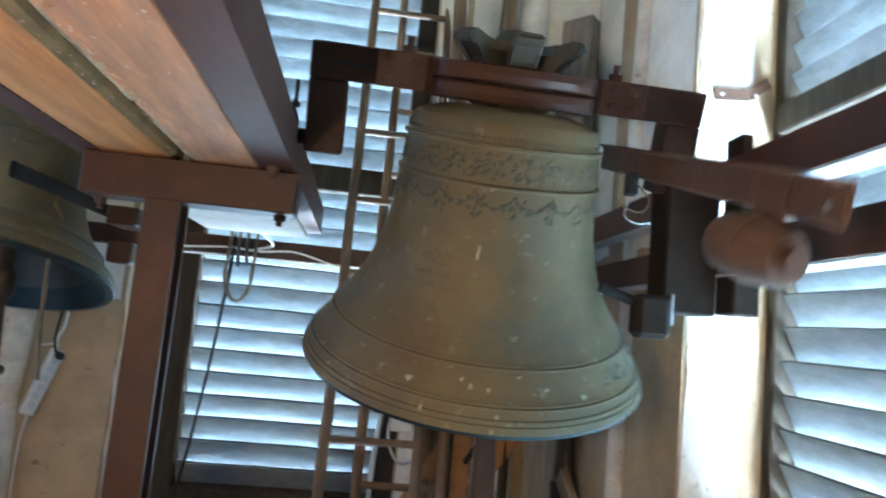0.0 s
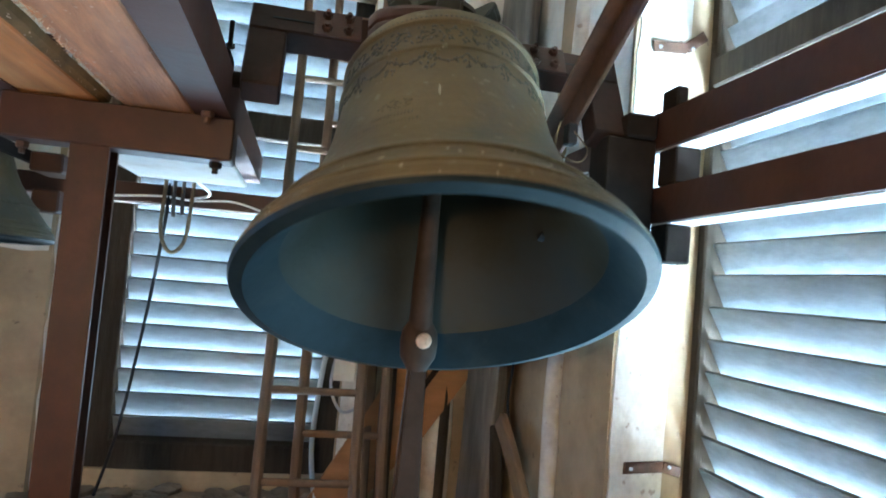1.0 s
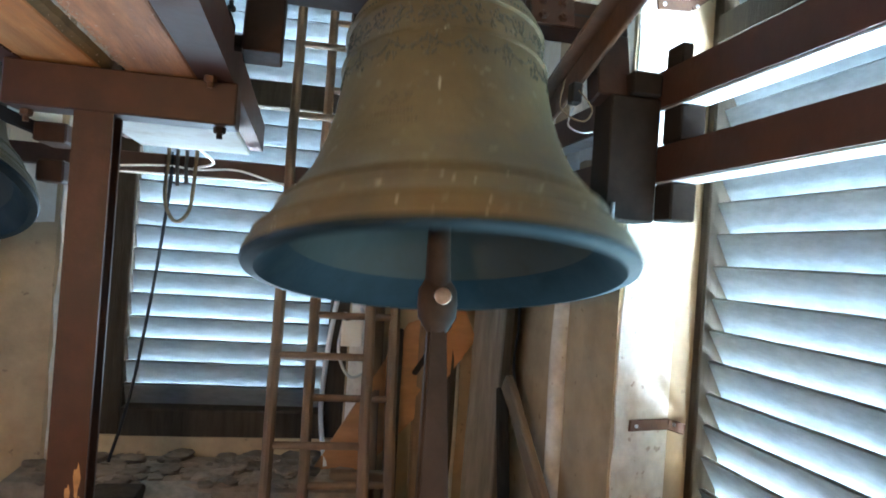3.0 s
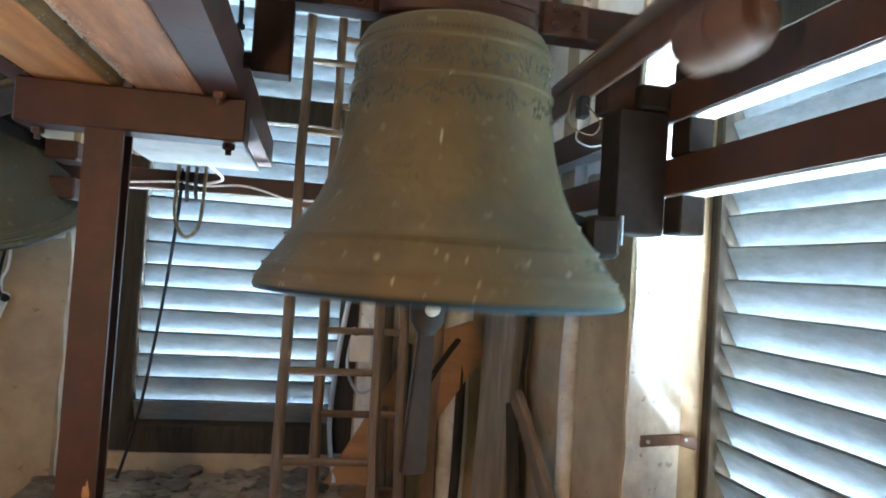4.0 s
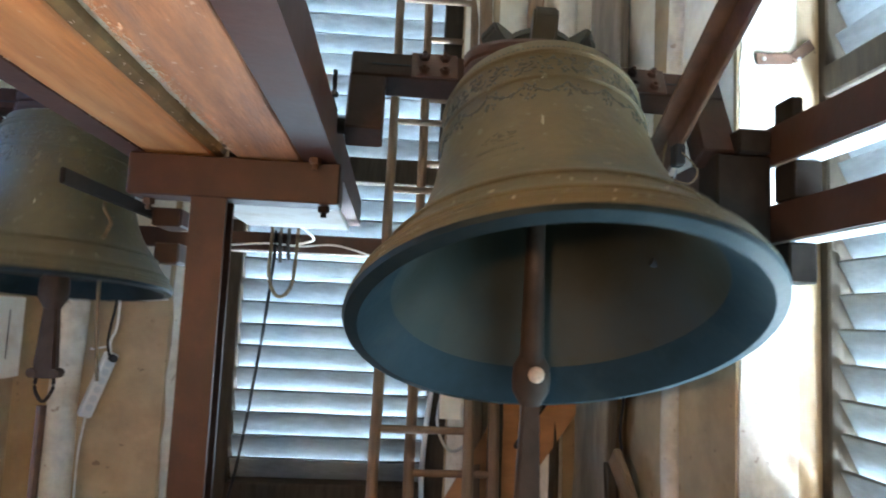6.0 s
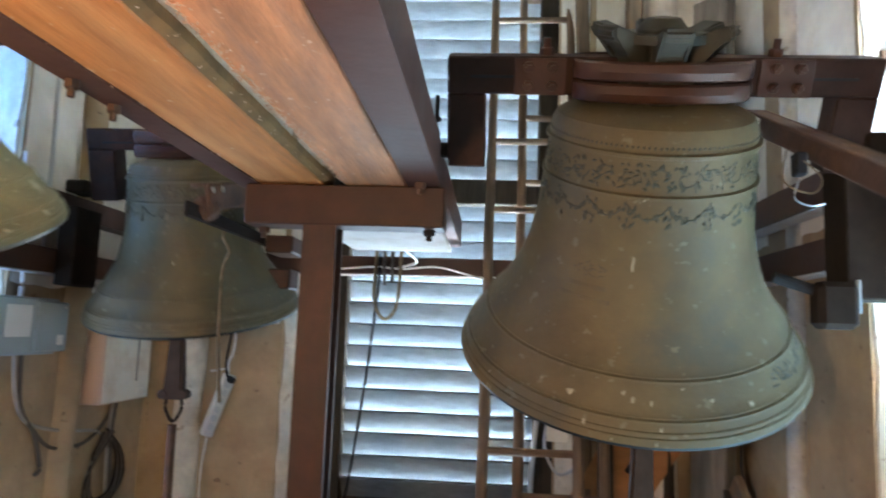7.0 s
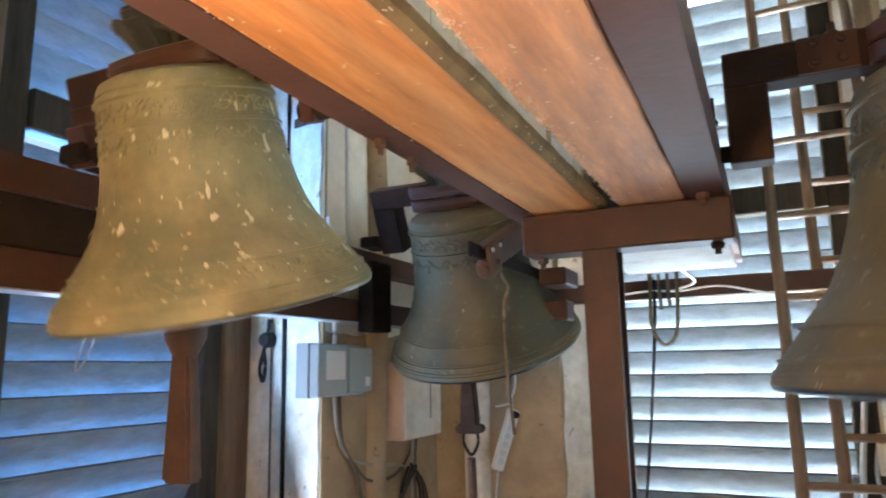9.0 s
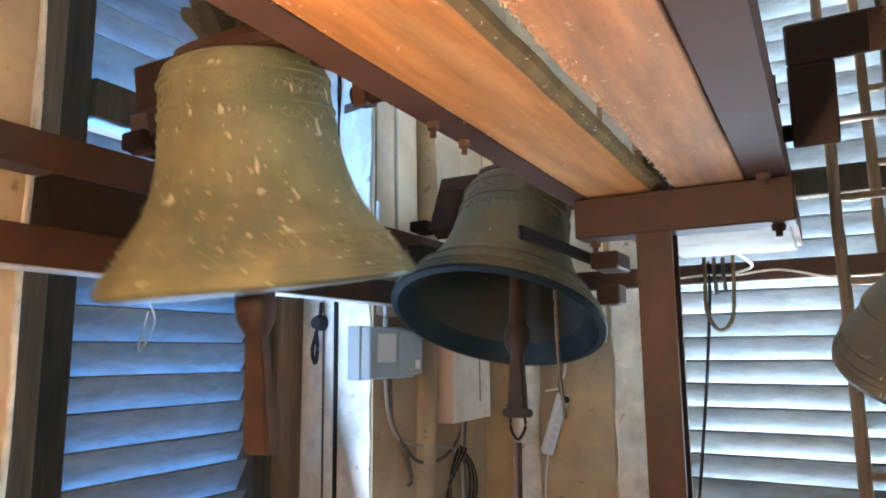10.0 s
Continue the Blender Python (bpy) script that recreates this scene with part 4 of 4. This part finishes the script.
def iron_strap(pts, label):
    bm = bmesh.new()
    P = [Vector(p) for p in pts]
    for a, b in zip(P, P[1:]):
        v = b - a
        box(bm, 0, v.length, -0.004, 0.004, -0.017, 0.017, 0.002, Matrix.Translation(a) @ v.to_track_quat("X", "Z").to_matrix().to_4x4())
    t = tagged(part("iron_strap", bm, RUST), label, "iron strap", "wall straps")
    for p in P[:2]:
        part("nail", hexbolt(bmesh.new(), p + Vector((0.02, -0.005, 0)), (0, -1, 0), 0.006, 0.004, 0), ZINC, t)


iron_strap([(0.985, 1.812, 2.24), (1.13, 1.875, 2.275), (1.20, 1.885, 2.33)], "rusty iron strap let into the whitewashed reveal")
iron_strap([(0.985, 1.812, 0.985), (1.15, 1.885, 0.975), (1.22, 1.90, 0.955)], "rusty iron strap let into the whitewashed reveal")
iron_strap([(-1.62, 1.91, 2.33), (-1.50, 1.868, 2.32)], "short rusty iron strap in the window reveal")
iron_strap([(-1.62, 1.91, 1.93), (-1.50, 1.868, 1.92)], "short rusty iron strap in the window reveal")


def electric_box():
    e = tagged(empty("electric_box", pose(-1.45, 1.715, 1.35)), "grey metal electric box on the plaster wall", "electric box")
    part("body", block(0.001, 0.05, 0, 0.325, 0, 0.17, 0.003), GREYBOX, e)
    part("lid", block(0.051, 0.088, 0.003, 0.165, 0.003, 0.167, 0.004), GREYBOX, e)
    part("lid", block(0.051, 0.088, 0.172, 0.322, 0.010, 0.160, 0.005), GREYBOX, e)
    part("label_plate", block(0.0885, 0.091, 0.04, 0.145, 0.055, 0.145, 0.001), PALEGREY, e, "blank pale plate on the lid")
    part("sticker", block(0.0885, 0.0900, 0.27, 0.30, 0.03, 0.06, 0.0005), WHITE, e)
    for z in (0.03, 0.145):
        part("screw", hexbolt(bmesh.new(), (0.088, 0.30, z), (1, 0, 0), 0.005, 0.003, 0), ZINC, e)
    part("conduit", tube(bmesh.new(), [(0.03, 0.17, 0.17), (0.03, 0.17, 0.24), (0.02, 0.15, 0.34), (0.015, 0.15, 0.6)], 0.008), PALEGREY, e, smooth=True)


def board_box():
    e = tagged(empty("junction_box", pose(-1.45, 2.26, 1.17)), "pinkish white board box on the plaster wall", "junction box")
    part("body", block(0.001, 0.085, 0, 0.32, 0, 0.29, 0.004), PINKBOX, e)
    part("cover", block(0.086, 0.091, 0.004, 0.316, 0.004, 0.286, 0.002), WHITEBOARD, e)
    part("crack", block(0.0912, 0.0918, 0.215, 0.222, 0.07, 0.24, 0.0), DARK, e)


electric_box()
board_box()


def cable(pts, r, mat, label, name="cable"):
    tagged(part(name, tube(bmesh.new(), pts, r, 7, 8), mat, smooth=True), label, "cable", "cables and cords")


cable([(-1.43, 1.90, 1.35), (-1.43, 1.92, 1.24), (-1.43, 1.98, 1.15), (-1.43, 2.15, 1.10), (-1.43, 2.36, 1.07), (-1.43, 2.44, 1.02)], 0.006, CONDUIT, "grey cable drooping below the electric box")
cable([(-1.43, 1.93, 1.35), (-1.43, 1.95, 1.20), (-1.43, 2.03, 1.10), (-1.43, 2.07, 1.00), (-1.43, 2.05, 0.98)], 0.007, CABLE, "loose cable end below the electric box")
cable([(-1.43, 2.02, 1.12), (-1.43, 2.12, 1.05), (-1.43, 2.30, 1.04), (-1.43, 2.42, 1.10), (-1.43, 2.46, 1.17)], 0.006, CABLE, "dark cable between the two wall boxes")
for k in range(5):
    q = 0.016 * k
    cable([(-1.42 + 0.004 * k, 2.40 + q * 0.6, 1.06), (-1.41, 2.32 - q * 0.5, 0.97 - q), (-1.42, 2.36, 0.84 - q), (-1.41, 2.46 + q, 0.86), (-1.42 + 0.003 * k, 2.49 + q * 0.4, 0.97), (-1.42, 2.42, 1.07)], 0.005, CABLE if k % 2 else DARK, "coil of dark cable hanging on the wall")
for k in range(3):
    cable([(-1.42, 2.44 + 0.015 * k, 1.17), (-1.42, 2.43 + 0.012 * k, 1.0), (-1.42, 2.45 + 0.02 * k, 0.7), (-1.42, 2.44, 0.3)], 0.006, CABLE if k else CONDUIT, "cable running down the wall below the box")
cable([(-1.73, 1.945, 1.80), (-1.73, 1.945, 1.5), (-1.725, 1.945, 0.9), (-1.72, 1.945, 0.2)], 0.004, CABLE, "thin cable down the window reveal")
cable([(-1.655, 1.92, 3.0), (-1.655, 1.92, 1.7), (-1.65, 1.918, 1.2), (-1.645, 1.915, 0.2)], 0.008, BLACK, "black cable down the window reveal")
cable([(-1.444, 1.98, 3.4), (-1.44, 1.98, 2.4), (-1.44, 1.99, 1.9), (-1.44, 1.99, 1.62)], 0.007, PALEGREY, "grey conduit running up the wall")
cable([(-1.735, 1.935, 1.62), (-1.735, 1.93, 1.57), (-1.75, 1.925, 1.50), (-1.765, 1.925, 1.44), (-1.75, 1.925, 1.40), (-1.74, 1.925, 1.45), (-1.745, 1.925, 1.50)], 0.007, BLACK, "black flex looped below the socket")
tagged(part("socket", lathe(bmesh.new(), [(0, 0), (0.028, 0), (0.028, 0.03), (0.022, 0.045), (0, 0.045)], 16, pose(-1.737, 1.952, 1.545, 90)), BLACK), "black round socket on the window reveal", "socket")


def power_strip():
    p = tagged(empty("power_strip", pose(-1.112, 2.66, 1.145, 6, 17, 40)), "white multi-socket power strip hanging on its cord", "power strip")
    part("body", block(-0.024, 0.024, -0.018, 0.018, -0.125, 0.125, 0.006), WHITE, p)
    for i in range(6):
        part("outlet", rod(bmesh.new(), (0, -0.0185, -0.085 + 0.034 * i), (0, -0.0200, -0.085 + 0.034 * i), 0.013, 14), PALEGREY, p)
    part("plug", rod(bmesh.new(), (0, -0.018, 0.108), (0, -0.045, 0.108), 0.014, 12), BLACK, p)


power_strip()
cable([(-1.075, 2.655, 1.26), (-1.08, 2.66, 1.31), (-1.065, 2.67, 1.37), (-1.07, 2.69, 1.55), (-1.07, 2.70, 1.8)], 0.005, WHITE, "white flex of the power strip")
cable([(-1.08, 2.655, 1.29), (-1.12, 2.66, 1.28), (-1.15, 2.66, 1.275)], 0.004, WHITE, "white flex of the power strip")
cable([(-1.07, 2.64, 1.25), (-1.09, 2.66, 1.32), (-1.075, 2.69, 1.5)], 0.005, BLACK, "black flex of the power strip")
cable([(-1.15, 2.67, 1.02), (-1.17, 2.68, 0.85), (-1.16, 2.68, 0.5)], 0.004, WHITE, "white flex below the power strip")

# cables on the rear beam
for k, (x, d) in enumerate(((-0.485, 0.25), (-0.455, 0.07), (-0.425, 0.06), (-0.40, 0.0))):
    if d and k:
        cable([(x, 2.545, 1.76), (x, 2.54, 1.70), (x + 0.004, 2.545, 1.70 - d)], 0.007, CABLE, "brown cable hanging from the rear beam")
cable([(-0.487, 2.545, 1.765), (-0.487, 2.54, 1.70), (-0.49, 2.545, 1.58), (-0.465, 2.55, 1.515), (-0.435, 2.55, 1.505), (-0.405, 2.55, 1.55), (-0.395, 2.545, 1.65), (-0.392, 2.545, 1.765)], 0.007, ROPE, "brown cable looped over the rear beam")
cable([(-0.475, 2.55, 1.75), (-0.48, 2.56, 1.6), (-0.53, 2.66, 1.25), (-0.585, 2.68, 0.85), (-0.625, 2.60, 0.62)], 0.006, BLACK, "black cable hanging before the window")
cable([(-0.66, 2.55, 1.685), (-0.5, 2.55, 1.70), (-0.385, 2.55, 1.695), (-0.25, 2.55, 1.705), (-0.10, 2.55, 1.67), (0.05, 2.55, 1.64)], 0.004, WHITE, "white cord strung along the rear beam")
cable([(-0.66, 2.55, 1.665), (-0.4, 2.552, 1.668), (-0.1, 2.552, 1.672), (0.3, 2.55, 1.67)], 0.003, WHITE, "white cord strung along the rear beam")
cable([(-0.42, 2.3, 1.79), (-0.36, 2.4, 1.75), (-0.33, 2.52, 1.72), (-0.40, 2.55, 1.70)], 0.005, WHITE, "white cord under the whitewashed board")
# clutter by the right window reveal
cable([(0.16, 2.66, 1.30), (0.13, 2.66, 1.05), (0.12, 2.66, 0.8), (0.15, 2.64, 0.6)], 0.010, PALEGREY, "pale hose hanging behind the ladders", "hose")
cable([(0.19, 2.66, 1.20), (0.17, 2.65, 1.05), (0.22, 2.64, 0.95), (0.29, 2.65, 0.99), (0.28, 2.66, 1.12), (0.25, 2.66, 1.22)], 0.006, ZINC, "wire loop hanging behind the ladders", "wire_loop")
tagged(part("tag_card", block(0.175, 0.255, 2.62, 2.624, 1.07, 1.17, 0.002), WHITEBOARD), "small pale card hanging behind the ladders", "card")
cable([(0.865, 2.56, 1.5), (0.868, 2.55, 1.2), (0.85, 2.5, 0.98), (0.88, 2.2, 0.62), (0.89, 2.1, 0.3)], 0.006, BLACK, "black cable hanging in the tower corner")
# wires on the right bearing
cable([(0.555, 1.40, 1.86), (0.548, 1.40, 1.80), (0.57, 1.39, 1.775), (0.605, 1.39, 1.77), (0.62, 1.39, 1.80), (0.59, 1.40, 1.84)], 0.0018, ROPE, "thin tan wire looped at the bearing")
cable([(0.58, 1.40, 1.80), (0.57, 1.40, 1.76), (0.60, 1.40, 1.745), (0.63, 1.40, 1.75)], 0.002, ZINC, "bare wire end at the bearing")
tagged(part("sensor", block(0.575, 0.60, 1.40, 1.43, 1.81, 1.86, 0.004), BLACK), "small black sensor on the bearing bracket", "sensor")
cable([(-0.78, 1.80, 1.75), (-0.79, 1.80, 1.70), (-0.77, 1.80, 1.66), (-0.79, 1.81, 1.60), (-0.785, 1.81, 1.40), (-0.775, 1.82, 1.25)], 0.005, ROPE, "frayed cord hooked over the stay bar", "cord")


cable([(-1.80, 1.255, 1.58), (-1.80, 1.275, 1.53), (-1.80, 1.25, 1.47), (-1.80, 1.228, 1.445), (-1.80, 1.226, 1.465), (-1.80, 1.238, 1.50), (-1.80, 1.252, 1.555)], 0.0028, CONDUIT, "thin twisted wire hanging at the louvres", "wire_twist")

# pale splinters along the plank edges
def splinters():
    rnd = random.Random(9)
    bm = bmesh.new()
    for _ in range(1500):
        x = rnd.choice((-0.402, -0.400, -0.397, -0.442, -0.609))
        if abs(x + 0.396) < 0.01 or rnd.random() < 0.2:
            y = rnd.uniform(-0.2, 1.52)
            s = rnd.uniform(0.0003, 0.0009)
            box(bm, -s, s, -s * rnd.uniform(2, 8), s, -s, s, 0, pose(x + rnd.uniform(-0.004, 0.004) + 0.016 * rnd.random() ** 3, y, 1.801, rnd.uniform(-30, 30), rnd.uniform(-30, 30), rnd.uniform(-50, 50)))
    tagged(part("splinters", bm, SPLINTER), "pale splinters along the sawn plank edges", "splinters", kind="stuff")


splinters()


def flange_chips():
    """Crumbs of wood lodged on the lower flange of the left channel."""
    rnd = random.Random(31)
    bm = bmesh.new()
    for _ in range(60):
        y = rnd.gauss(0.80, 0.10)
        q = rnd.uniform(0.003, 0.009)
        box(bm, -q, q, -q * rnd.uniform(0.6, 1.6), q, -q * 0.6, q * 0.6, 0.001, pose(-0.6715 - rnd.uniform(0, 0.003), y, rnd.uniform(1.815, 1.845), rnd.uniform(0, 90), rnd.uniform(0, 90), rnd.uniform(0, 180)))
    tagged(part("wood_chips", bm, WANE), "brown wood chips stuck to the steel channel", "wood chips", kind="stuff")


flange_chips()


# ---- motion of the bells ----
def swing(t, peaks, bias, amp):
    """Angle in degrees, mouth towards the camera positive; peaks: times of the foremost points."""
    for a, b in zip(peaks, peaks[1:]):
        if a <= t <= b:
            return bias + amp * math.cos(2 * math.pi * (t - a) / (b - a))
    return bias


def sway(t, peaks):
    """The clapper's lag behind its bell, from -1 to 1."""
    for a, b in zip(peaks, peaks[1:]):
        if a <= t <= b:
            return math.sin(2 * math.pi * (t - a) / (b - a))
    return 0.0


def motions():
    times = [0.1 * i for i in range(101)]
    peaks_a = [-0.599 + 1.668 * i for i in range(8)]
    peaks_b = [-0.26, 1.42, 3.08, 4.74, 6.36, 8.09, 9.87, 11.65]
    peaks_c = [0.139 + 1.565 * i for i in range(-1, 8)]
    for thing, cl, p, cz, peaks, bias, amp in ((bell_a, clap_a, A_POS, 0.05, peaks_a, -1.7, 29.2), (bell_b, clap_b, B_POS, 0.04, peaks_b, 1.0, 26.6), (bell_c, clap_c, C_POS, 0.03, peaks_c, 0.7, 32.5)):
        walk(thing, [(t, pose(*p, -swing(t, peaks, bias, amp))) for t in times])
        lag = 2.6 if thing is bell_c else 0.0
        late = 12.0 if thing is bell_a else 0.0
        walk(cl, [(t, pose(0, 0, cz, 0.9 * swing(t, peaks, bias, amp) + lag * (0.9 + sway(t, peaks)) - late * sway(t, peaks))) for t in times])


motions()
